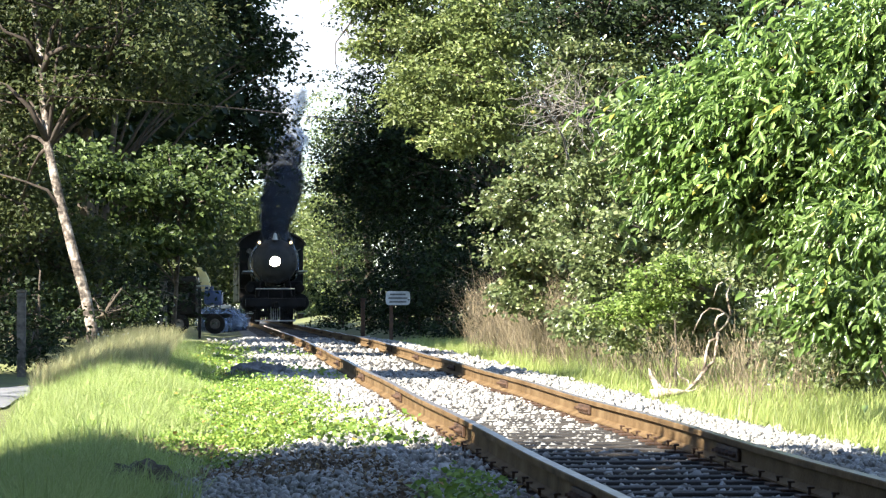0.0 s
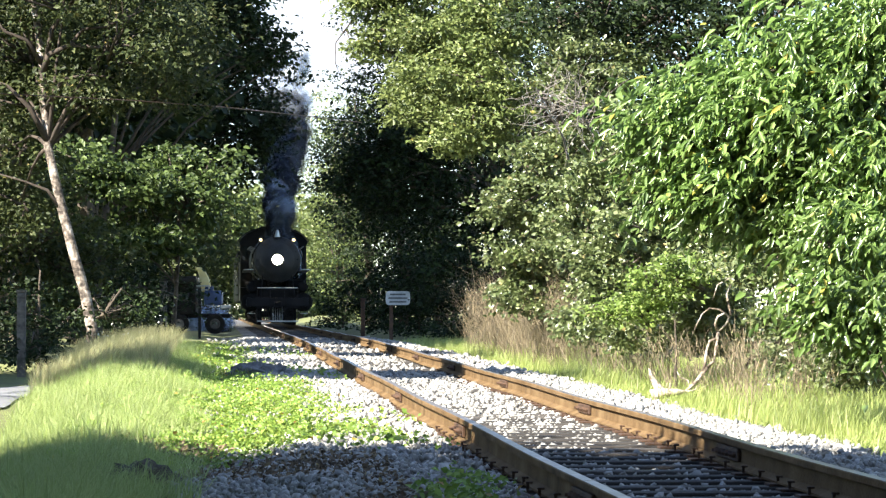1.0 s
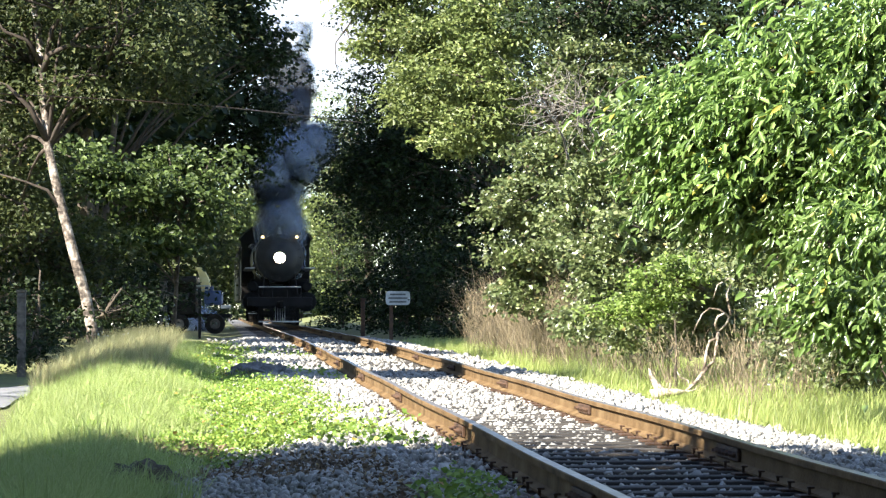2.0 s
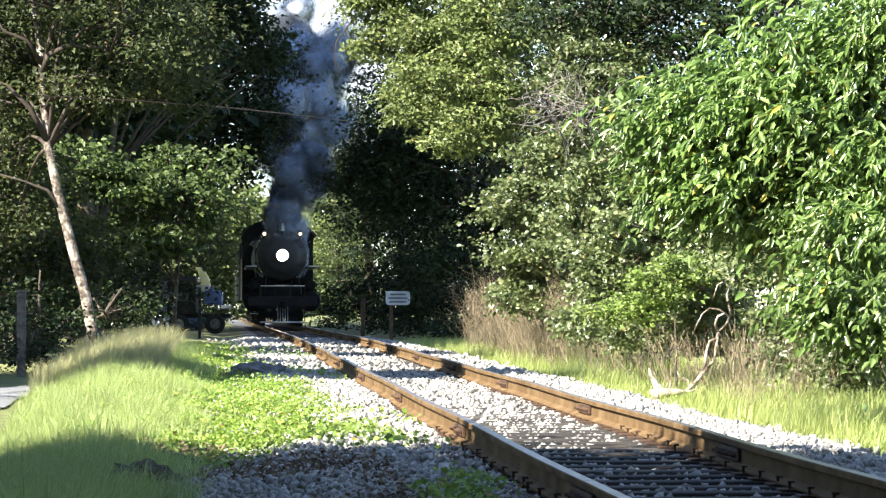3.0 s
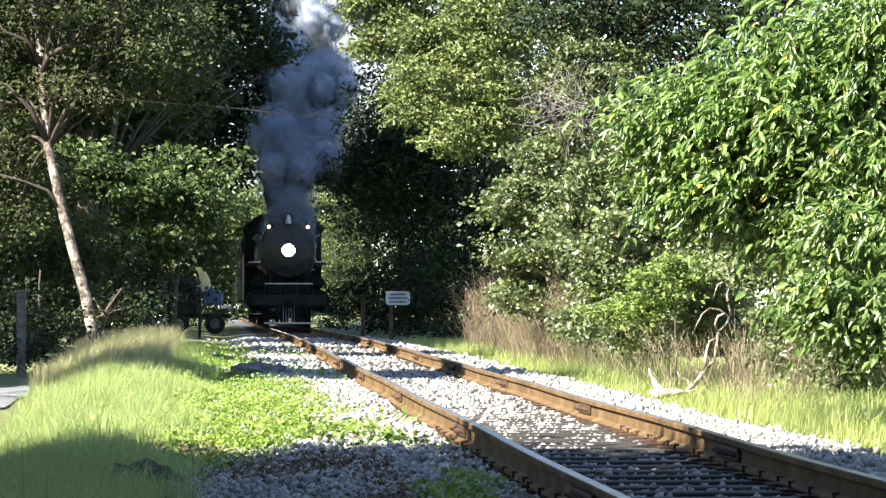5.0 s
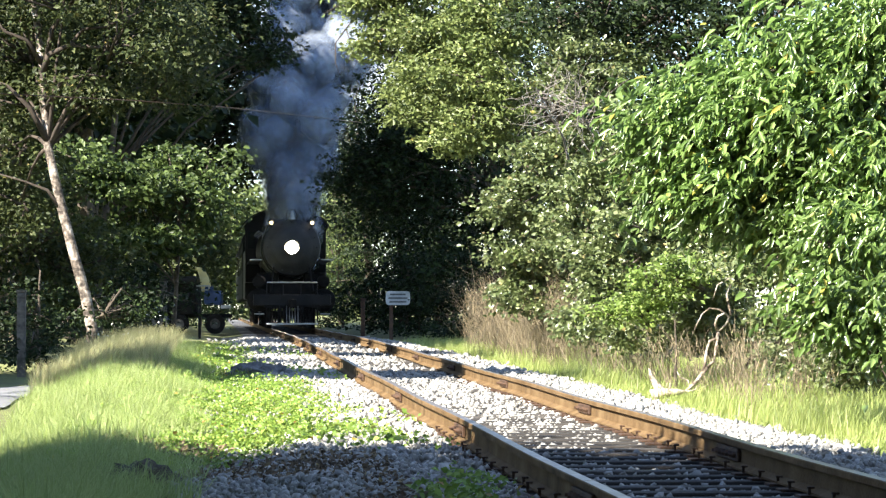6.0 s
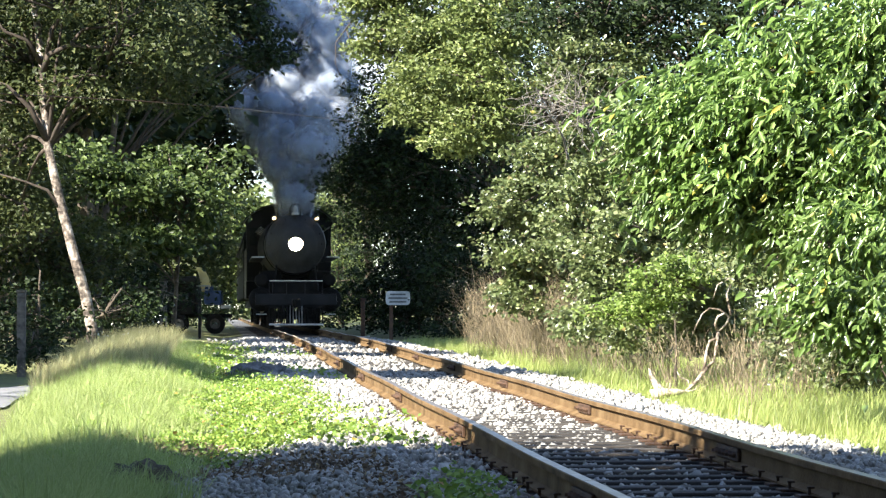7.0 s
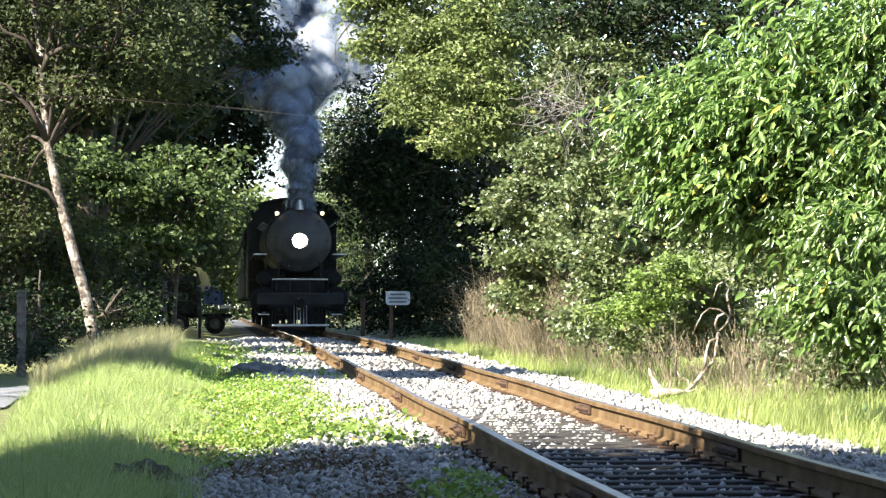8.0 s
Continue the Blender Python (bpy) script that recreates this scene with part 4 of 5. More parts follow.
u, y = scatter(rng, 120000, -3.9, -1.2, 20, 80)
patch = 0.35 * np.sin(u * 3.1 + y * 0.37) + 0.35 * np.sin(y * 0.9 - u * 1.7) + (-gravel_edge(y) - u) * 3
keep = patch + rng.normal(0, 0.35, len(u)) > 0.1
p = on_ground(u[keep], y[keep])
p[:, 2] += rng.uniform(0.0, 0.06, len(p)) + rng.uniform(0, 0.12, len(p)) * step(0.2, 0.9, np.sin(p[:, 0] * 5.3 + p[:, 1] * 1.1) * np.sin(p[:, 1] * 2.3 - p[:, 0] * 2))
tagged(new("ground_cover", leaves(rng, p, 0.037, L_COVER, droop=0.0, slim=0.6, simple=True, wild=1.0)), "low leafy bright green weeds spreading over the gravel", "weeds", kind="stuff")
u, y = scatter(rng, 3600, -2.3, -0.9, 24, 74)
keep = np.sin(u * 4 + y * 0.8) + np.sin(y * 0.31) > 0.75
p = on_ground(u[keep], y[keep])
p[:, 2] += rng.uniform(0.03, 0.12, len(p))
u, y = np.concatenate([rng.normal(-1.35, 0.12, 260), rng.normal(-1.15, 0.10, 160), rng.normal(-1.25, 0.08, 120)]), np.concatenate([rng.normal(18.2, 0.5, 260), rng.normal(19.9, 0.6, 160), rng.normal(26.0, 0.5, 120)])
q = on_ground(u, y)
q[:, 2] += rng.uniform(0.03, 0.10, len(q))
p = np.concatenate([p, q])
tagged(new("gravel_weeds", leaves(rng, p, 0.055, L_COVER, droop=0.0, slim=0.6, simple=True)), "scattered green weeds in the ballast", "weeds", kind="stuff")


u, y = scatter(rng, 16000, -3.5, -1.5, 18, 25.5)
keep = np.sin(u * 2.7 + y * 0.9) + np.sin(y * 1.3 - u * 2) + rng.normal(0, 0.4, len(u)) > 0.1
p = on_ground(u[keep], y[keep])
p[:, 2] += rng.uniform(0.02, 0.06, len(p))
tagged(new("leaf_litter", leaves(rng, p, 0.04, L_LITTER, droop=0.0, slim=0.6)), "brown fallen leaves over the gravel's edge", "leaf litter", kind="stuff")


u, y = rng.uniform(-4.9, -3.6, 110), rng.uniform(54, 64, 110)
keep = np.sin(u * 5 + y * 1.9) > 0.35
p = on_ground(u[keep], y[keep])
p[:, 2] += rng.uniform(0.3, 0.62, len(p))
tagged(new("white_wildflowers", leaves(rng, p, 0.036, L_PETAL, droop=0.0, slim=0.9, simple=True)), "small white wildflowers among the ridge grass", "wildflowers", kind="stuff")


def mound(name, label, u0, y0, wide, high, mat, seed):
    bm = bmesh.new()
    bmesh.ops.create_icosphere(bm, subdivisions=4, radius=1.0)
    bmesh.ops.delete(bm, geom=[v for v in bm.verts if v.co.z < -0.2], context="VERTS")
    for v in bm.verts:
        n = noise.noise(v.co * 2.2 + Vector((seed, 0, 0))) * 0.35 + noise.noise(v.co * 6 + Vector((seed, 5, 0))) * 0.30 + noise.noise(v.co * 14 + Vector((seed, 9, 0))) * 0.16
        v.co = Vector((v.co.x * wide * (1 + n), v.co.y * wide * 1.2 * (1 + n), v.co.z * high * (1 + n)))
    ob = tagged(new(name, mesh_of(bm, mat, True)), label, "mound")
    ob.location = (track_x(y0) + u0, y0, float(ground_z(u0, y0)) - 0.01)
    return ob


mound("earth_mound", "small dark mound of bare earth in the grass", -3.08, 20.5, 0.23, 0.15, M_EARTH, 3)
mound("gravel_mound", "low grey heap of old ballast beside the rail", -2.05, 47.5, 0.42, 0.22, M_BED, 7)


def dry_weeds(u0, u1, y0, y1, count, height, seed):
    """Upright branching dead stalks."""
    rng = np.random.default_rng(seed)
    u, y = scatter(rng, count, u0, u1, y0, y1)
    root = on_ground(u, y)
    near = np.sin(u * 2.3 + y * 0.8) + np.sin(y * 1.7 - u) + rng.normal(0, 0.5, count) > 0.2
    root = root[near]
    twig = np.repeat(root, 5, axis=0)
    lift = rng.uniform(0.2, 0.9, len(twig)) * height * rng.uniform(0.6, 1.1, len(twig))
    twig = twig + np.stack([rng.normal(-0.02, 0.06, len(twig)), rng.normal(0, 0.06, len(twig)), lift], 1)
    every = np.concatenate([root, root + rng.normal(0, 0.03, root.shape) * (1, 1, 0), twig])
    own = height * rng.lognormal(-0.12, 0.32, len(root))
    tall = np.concatenate([own, own * 0.8, np.full(len(twig), height * 0.32)])
    fuzz = np.repeat(twig, 4, axis=0) + rng.normal(0, 0.05, (4 * len(twig), 3))
    every = np.concatenate([every, fuzz])
    tall = np.concatenate([tall, np.full(len(fuzz), height * 0.11)])
    return blades(rng, every, tall, 0.0034, L_WEED, 0.85, (-0.22, 0))


tagged(new("dry_weeds", dry_weeds(2.8, 3.8, 55, 74, 1100, 1.6, 92)), "brown dead weed stalks in front of the shrubs", "weeds", kind="stuff")
tagged(new("dry_weeds", dry_weeds(2.75, 3.7, 33, 54, 420, 0.9, 93)), "brown dead weed stalks in the grass", "weeds", kind="stuff")


# ---- locomotive ----
def xbar(bm, x0, x1, y, z, r, seg=8):
    return tube(bm, [(x0, y, z), (x1, y, z)], [r, r], seg)


def wheelset(parent, y, radius, spokes, gauge=1.5):
    """An axle with two spoked wheels; turns about its own middle."""
    bm = bmesh.new()
    tube(bm, [(-0.72, 0, 0), (0.72, 0, 0)], [0.09, 0.09], 10)
    axle = part("wheelset", bm, M_SOOT, parent, m=pose(0, y, radius))
    for s in (-1, 1):
        bm = bmesh.new()
        x = s * gauge / 2
        n = 32
        prof = [(-0.07, radius - 0.11), (-0.07, radius), (0.05, radius), (0.055, radius + 0.025), (0.08, radius + 0.025), (0.08, radius - 0.11)]
        rings = [[bm.verts.new((x - s * a, math.cos(2 * math.pi * j / n) * q, math.sin(2 * math.pi * j / n) * q)) for j in range(n)] for a, q in prof]
        for r0, r1 in zip(rings, rings[1:] + rings[:1]):
            for j in range(n):
                bm.faces.new((r0[j], r0[(j + 1) % n], r1[(j + 1) % n], r1[j]))
        for j in range(spokes):
            a = 2 * math.pi * j / spokes
            c, q = math.cos(a), math.sin(a)
            tube(bm, [(x, c * 0.1, q * 0.1), (x, c * (radius - 0.08), q * (radius - 0.08))], [0.045, 0.032], 6)
        lathe(bm, (x - 0.09, 0, 0), (1, 0, 0), [(0, 0.15), (0.18, 0.15)], 16)
        part("wheel", bm, M_SOOT, axle)
    return axle


wheels = []


def build_locomotive():
    """Forward is -y; the origin lies on the rail's level below the smokebox front."""
    loco = tagged(new("steam_locomotive"), "black steam locomotive with lit headlight and graphite smokebox front", "locomotive")
    bm = lathe(bmesh.new(), (0, 0.02, 2.80), (0, 1, 0), [(0, 0.97), (0.05, 1.0), (2.0, 1.0), (2.0, 1.03), (2.1, 1.03), (2.1, 0.99), (5.6, 1.03), (7.4, 1.12), (10.2, 1.12), (10.2, 0.9)], 48)
    part("boiler", bm, M_BLACK, loco, smooth=False)
    bm = lathe(bmesh.new(), (0, 0.02, 2.80), (0, -1, 0), [(-0.02, 0.985), (0.02, 0.96), (0.03, 0.74), (0.07, 0.72), (0.13, 0.50), (0.16, 0.2), (0.165, 0.01)], 48)
    door = part("smokebox_front", bm, M_GRAPHITE, loco, "grey graphite-painted smokebox front", True)
    clamp = mesh_of(lathe(bmesh.new(), (0, 0, 0), (0, -1, 0), [(0, 0.035), (0.05, 0.035), (0.055, 0.02)], 6), M_GRAPHITE)
    for k in range(16):
        a = 2 * math.pi * k / 16
        part("clamp", clamp, None, door, m=pose(math.cos(a) * 0.86, 0.0, 2.80 + math.sin(a) * 0.86))
    # headlight
    bm = lathe(bmesh.new(), (0, -0.12, 2.80), (0, -1, 0), [(0, 0.20), (0.05, 0.24), (0.30, 0.25), (0.32, 0.25), (0.32, 0.25), (0.22, 0.19)], 28)
    lamp = part("headlight", bm, M_BLACK, loco, "round headlight", True)
    bm = lathe(bmesh.new(), (0, -0.345, 2.80), (0, -1, 0), [(0, 0.205), (0.015, 0.20), (0.045, 0.12), (0.055, 0.01)], 28)
    part("lens", bm, M_LAMP, lamp, "glowing warm-white lens", True)
    # chimney, bell, domes
    bm = lathe(bmesh.new(), (0, 1.05, 3.74), (0, 0, 1), [(0, 0.44), (0.05, 0.36), (0.12, 0.32), (0.55, 0.30), (0.58, 0.34), (0.68, 0.35), (0.70, 0.30)], 28)
    part("chimney", bm, M_SOOT, loco, smooth=True)
    bm = lathe(bmesh.new(), (0, -0.02, 4.06), (0, 0, -1), [(0, 0.02), (0.03, 0.055), (0.10, 0.075), (0.20, 0.09), (0.29, 0.12), (0.31, 0.125), (0.31, 0.10)], 24)
    bell = part("bell", bm, M_BRASS, loco, "polished bell", True)
    bm = bmesh.new()
    for s in (-1, 1):
        tube(bm, [(s * 0.17, -0.02, 3.70), (s * 0.18, -0.02, 3.95), (s * 0.10, -0.02, 4.09), (0, -0.02, 4.10)], [0.022, 0.022, 0.022, 0.022], 8)
    part("yoke", bm, M_BLACK, bell)
    for yd, h, q in ((3.6, 0.48, 0.42), (5.9, 0.55, 0.46)):
        bm = lathe(bmesh.new(), (0, yd, 3.74), (0, 0, 1), [(0, q + 0.12), (0.08, q), (h * 0.6, q), (h * 0.85, q * 0.8), (h, q * 0.35), (h + 0.01, 0.02)], 28)
        part("dome", bm, M_BLACK, loco, smooth=True)
    for s in (-1, 1):
        bm = lathe(bmesh.new(), (s * 0.70, 0.05, 3.52), (0, 0, 1), [(0, 0.05), (0.03, 0.085), (0.20, 0.085), (0.23, 0.05), (0.26, 0.03)], 16)
        mk = part("marker_light", bm, M_BLACK, loco, smooth=True)
        bm = lathe(bmesh.new(), (s * 0.70, -0.03, 3.63), (0, -1, 0), [(0, 0.06), (0.02, 0.055), (0.035, 0.01)], 16)
        part("marker_lens", bm, M_MARKER, mk, "small glowing amber-white lens", True)
        bm = tube(bmesh.new(), [(s * 0.62, 0.05, 3.42), (s * 0.70, 0.05, 3.54)], [0.025, 0.025], 8)
        part("bracket", bm, M_BLACK, mk)
        # running board with pale edge, step ladder
        bm = box(bmesh.new(), (s * 1.22, 4.9, 2.36), (0.42, 10.2, 0.05), 0.01)
        rb = part("running_board", bm, M_BLACK, loco)
        bm = box(bmesh.new(), (s * 1.22, -0.206, 2.362), (0.42, 0.012, 0.045), 0.004)
        part("edge", bm, M_WHITE, rb, "white painted edge")
        bm = tube(bmesh.new(), [(s * 1.12, 0.4, 3.35), (s * 1.15, 3.0, 3.38), (s * 1.18, 9.8, 3.40)], [0.02, 0.02, 0.02], 8)
        for q in (0.5, 2.6, 4.8, 7.0, 9.2):
            tube(bm, [(s * 0.95, q, 3.25), (s * 1.14, q, 3.37)], [0.014, 0.014], 6)
        part("handrail", bm, M_STEEL, loco)
        # cylinder and valve chest
        bm = lathe(bmesh.new(), (s * 1.12, 0.25, 0.98), (0, 1, 0), [(0, 0.30), (0.03, 0.38), (0.08, 0.40), (1.15, 0.40), (1.2, 0.36), (1.22, 0.2)], 28)
        cy = part("cylinder", bm, M_SOOT, loco, smooth=False)
        bm = lathe(bmesh.new(), (s * 1.10, 0.20, 1.62), (0, 1, 0), [(0, 0.16), (0.03, 0.22), (1.25, 0.22), (1.28, 0.16)], 24)
        part("valve_chest", bm, M_SOOT, cy)
        bm = box(bmesh.new(), (s * 0.80, 0.85, 1.55), (0.75, 0.9, 0.75), 0.06)
        part("saddle", bm, M_SOOT, cy)
        # rods
        bm = box(bmesh.new(), (s * 1.03, 4.9, 0.62), (0.06, 5.2, 0.13), 0.02)
        part("side_rod", bm, M_STEEL, loco, "steel rod")
        bm = box(bmesh.new(), (s * 1.12, 3.2, 0.86), (0.06, 3.4, 0.14), 0.02)
        part("main_rod", bm, M_STEEL, loco, "steel rod")
        # front steps
        bm = box(bmesh.new(), (s * 1.12, -0.72, 0.50), (0.34, 0.22, 0.035), 0.008)
        box(bm, (s * 1.12, -0.72, 0.78), (0.34, 0.2, 0.03), 0.008)
        for q in (0.97, 1.27):
            box(bm, (s * q, -0.70, 0.78), (0.03, 0.05, 0.58), 0.005)
        st = part("front_step", bm, M_SOOT, loco)
        bm = box(bmesh.new(), (s * 1.12, -0.838, 0.505), (0.34, 0.012, 0.030), 0.003)
        part("step_edge", bm, M_WHITE, st, "white step edge")
        # braces from the smokebox down to the beam
        bm = tube(bmesh.new(), [(s * 0.62, 0.0, 2.10), (s * 0.72, -0.66, 1.25)], [0.03, 0.03], 8)
        part("brace", bm, M_SOOT, loco)
    # front deck, beam, pilot
    bm = box(bmesh.new(), (0, -0.30, 1.16), (2.5, 1.0, 0.06), 0.01)
    box(bm, (0, -0.15, 1.36), (1.5, 0.5, 0.36), 0.03)
    part("deck", bm, M_SOOT, loco)
    bm = box(bmesh.new(), (0, -0.80, 0.98), (2.64, 0.16, 0.36), 0.02)
    part("pilot_beam", bm, M_BLACK, loco)
    bm = bmesh.new()
    xbar(bm, -0.86, 0.86, -0.86, 1.58, 0.022)
    rail = part("front_handrail", bm, M_WHITE, loco, "pale handrail above the beam")
    for s in (-0.86, -0.3, 0.3, 0.86):
        part("stanchion", tube(bmesh.new(), [(s, -0.86, 1.16), (s, -0.86, 1.57)], [0.015, 0.015], 6), M_BLACK, rail)
    bm = box(bmesh.new(), (0, -1.02, 0.86), (0.26, 0.36, 0.26), 0.04)
    box(bm, (0.05, -1.24, 0.86), (0.2, 0.14, 0.30), 0.04)
    part("coupler", bm, M_SOOT, loco)
    pilot = part("pilot", box(bmesh.new(), (0, -0.88, 0.76), (1.9, 0.08, 0.10), 0.015), M_SOOT, loco)
    for k in range(19):
        f = (k - 9) / 9
        bm = tube(bmesh.new(), [(f * 0.86, -0.90, 0.78), (f * 0.86, -1.28 + abs(f) * 0.30, 0.20)], [0.021, 0.021], 6)
        part("pilot_bar", bm, M_STEEL if abs(f) < 0.32 else M_SOOT, pilot)
    bm = box(bmesh.new(), (0, -1.20, 0.17), (1.75, 0.26, 0.06), 0.012)
    part("footboard", bm, M_WHITE, pilot, "pale step board across the pilot")
    for k, (xx, zz) in enumerate(((-0.42, 0.70), (0.36, 0.62), (-0.30, 0.62))):
        bm = tube(bmesh.new(), [(xx, -0.92, zz + 0.1), (xx, -0.98, zz - 0.12), (xx + 0.03, -0.96, zz - 0.32)], [0.025, 0.025, 0.03], 8)
        part("air_hose", bm, M_SOOT, pilot, "hanging air hose")
    bm = box(bmesh.new(), (-0.45, 0.02, 0), (0.12, 11.5, 0.55), 0.02, Matrix.Identity(4))
    bmesh.ops.translate(bm, verts=bm.verts, vec=(0, 5.4, 0.95))
    box(bm, (0.45, 5.42, 0.95), (0.12, 11.5, 0.55), 0.02)
    part("main_frame", bm, M_SOOT, loco)
    bm = box(bmesh.new(), (0, 8.6, 1.9), (1.9, 3.0, 1.2), 0.1)
    part("firebox", bm, M_SOOT, loco)
    # cab
    bm = box(bmesh.new(), (0, 10.25, 2.6), (3.0, 0.06, 1.6), 0.01)
    box(bm, (-1.48, 11.35, 2.25), (0.05, 2.2, 1.0), 0.01)
    box(bm, (1.48, 11.35, 2.25), (0.05, 2.2, 1.0), 0.01)
    for s in (-1, 1):
        for q in (10.35, 11.4, 12.4):
            box(bm, (s * 1.48, q, 3.28), (0.05, 0.14, 1.1), 0.01)
    box(bm, (0, 11.35, 1.72), (3.0, 2.3, 0.08), 0.01)
    cab = part("cab", bm, M_BLACK, loco)
    bm = bmesh.new()
    n = 16
    prof = []
    for j in range(n + 1):
        a = math.pi * (0.10 + 0.80 * j / n)
        prof.append((-1.62 * math.cos(a) / math.cos(math.pi * 0.10), 3.45 + (1.02) * math.sin(a) ** 0.9))
    ring0 = [[bm.verts.new((x, yy, z + dz)) for x, z in prof] for yy, dz in ((10.0, 0), (13.0, 0), (13.0, -0.06), (10.0, -0.06))]
    for a, b in zip(ring0, ring0[1:] + ring0[:1]):
        for j in range(n):
            bm.faces.new((a[j], a[j + 1], b[j + 1], b[j]))
    for j in (0, n):
        bm.faces.new([q[j] for q in ring0])
    part("roof", bm, M_BLACK, cab)
    bm = bmesh.new()
    vs = [bm.verts.new((x * 0.965, 10.26, z - 0.05)) for x, z in prof] 
    bm.faces.new([bm.verts.new((1.45, 10.26, 3.4)), bm.verts.new((-1.45, 10.26, 3.4))] + vs)
    ext = bmesh.ops.extrude_face_region(bm, geom=list(bm.faces))
    bmesh.ops.translate(bm, verts=[g for g in ext["geom"] if isinstance(g, bmesh.types.BMVert)], vec=(0, 0.05, 0))
    part("cab_front", bm, M_BLACK, cab)
    for s in (-1, 1):
        part("cab_window", box(bmesh.new(), (s * 1.27, 10.215, 3.25), (0.26, 0.012, 0.62), 0.003), M_GLASS, cab)
    # wheels
    for q, rad, sp in ((1.0, 0.42, 8), (2.9, 0.80, 14), (4.6, 0.80, 14), (6.3, 0.80, 14), (8.0, 0.80, 14), (10.3, 0.52, 10)):
        wheels.append((wheelset(loco, q, rad, sp), q, rad))
    return loco


def build_tender():
    tender = tagged(new("tender"), "black coal tender coupled behind the locomotive", "tender")
    part("tank", box(bmesh.new(), (0, 3.9, 2.0), (3.0, 7.4, 1.9), 0.05), M_BLACK, tender)
    bm = box(bmesh.new(), (-1.42, 2.6, 3.2), (0.05, 4.6, 0.6), 0.01)
    box(bm, (1.42, 2.6, 3.2), (0.05, 4.6, 0.6), 0.01)
    box(bm, (0, 4.9, 3.2), (2.8, 0.05, 0.6), 0.01)
    part("coal_bunker", bm, M_BLACK, tender)
    part("frame", box(bmesh.new(), (0, 3.9, 0.9), (2.4, 7.6, 0.25), 0.03), M_SOOT, tender)
    for q in (1.2, 2.9, 4.9, 6.6):
        wheels.append((wheelset(tender, q, 0.42, 8), q, 0.42))
    return tender


def build_coach():
    coach = tagged(new("passenger_coach"), "dark green heavyweight passenger coach", "coach", "coaches behind the locomotive")
    part("body", box(bmesh.new(), (0, 11.5, 2.25), (3.05, 22.6, 2.3), 0.05), M_COACH, coach)
    bm = bmesh.new()
    n = 14
    prof = [(-1.56 * math.cos(math.pi * j / n), 3.38 + 0.80 * math.sin(math.pi * j / n) ** 0.8) for j in range(n + 1)]
    a, b = [[bm.verts.new((x, q, z)) for x, z in prof] for q in (0.1, 22.9)]
    for j in range(n):
        bm.faces.new((a[j], a[j + 1], b[j + 1], b[j]))
    bm.faces.new(a[::-1]), bm.faces.new(b), bm.faces.new((a[0], b[0], b[n], a[n]))
    part("roof", bm, M_SOOT, coach)
    for s in (-1, 1):
        for k in range(10):
            w = part("window", box(bmesh.new(), (s * 1.53, 2.3 + k * 2.05, 2.65), (0.04, 1.15, 0.80), 0.01), M_SOOT, coach)
            part("pane", box(bmesh.new(), (s * 1.548, 2.3 + k * 2.05, 2.65), (0.012, 1.0, 0.68), 0.002), M_GLASS, w)
    part("underframe", box(bmesh.new(), (0, 11.5, 0.92), (2.2, 22.0, 0.36), 0.03), M_SOOT, coach)
    for q in (2.0, 4.2, 18.8, 21.0):
        wheels.append((wheelset(coach, q, 0.45, 8), q, 0.45))
    return coach


loco = build_locomotive()
tender = build_tender()
coach = build_coach()
second_coach = build_coach()


# ---- trackside things ----
sign = tagged(new("trackside_sign"), "weathered white rounded notice board on a short post", "sign")
sx, sy = -1.33, 100.0
sign.location = (sx, sy, ground_at(sx, sy))
sh = 0.987 - sign.location.z
part("post", box(bmesh.new(), (-0.2, 0.03, sh / 2 - 0.1), (0.11, 0.06, sh + 0.2), 0.01), M_DARKRUST, sign)
bm = bmesh.new()
board = box(bm, (0, -0.03, sh), (0.72, 0.03, 0.41), 0.0)
bmesh.ops.bevel(bm, geom=[e for e in bm.edges if abs((e.verts[0].co - e.verts[1].co).y) > 0.02], offset=0.10, segments=4, affect="EDGES", profile=0.5)
board = part("board", bm, M_SIGN, sign)
for k, w in enumerate((0.46, 0.56, 0.50)):
    bm = box(bmesh.new(), (0, -0.048, sh + 0.11 - k * 0.11), (w, 0.004, 0.05))
    part("lettering", bm, M_SIGNTEXT, board, "faded unreadable lettering")


def bent(name, parent, mat, paths, label=""):
    for pts, r0, r1 in paths:
        n = len(pts)
        bm = tube(bmesh.new(), pts, [r0 + (r1 - r0) * k / (n - 1) for k in range(n)], 8)
        part(name, bm, mat, parent, label, True)


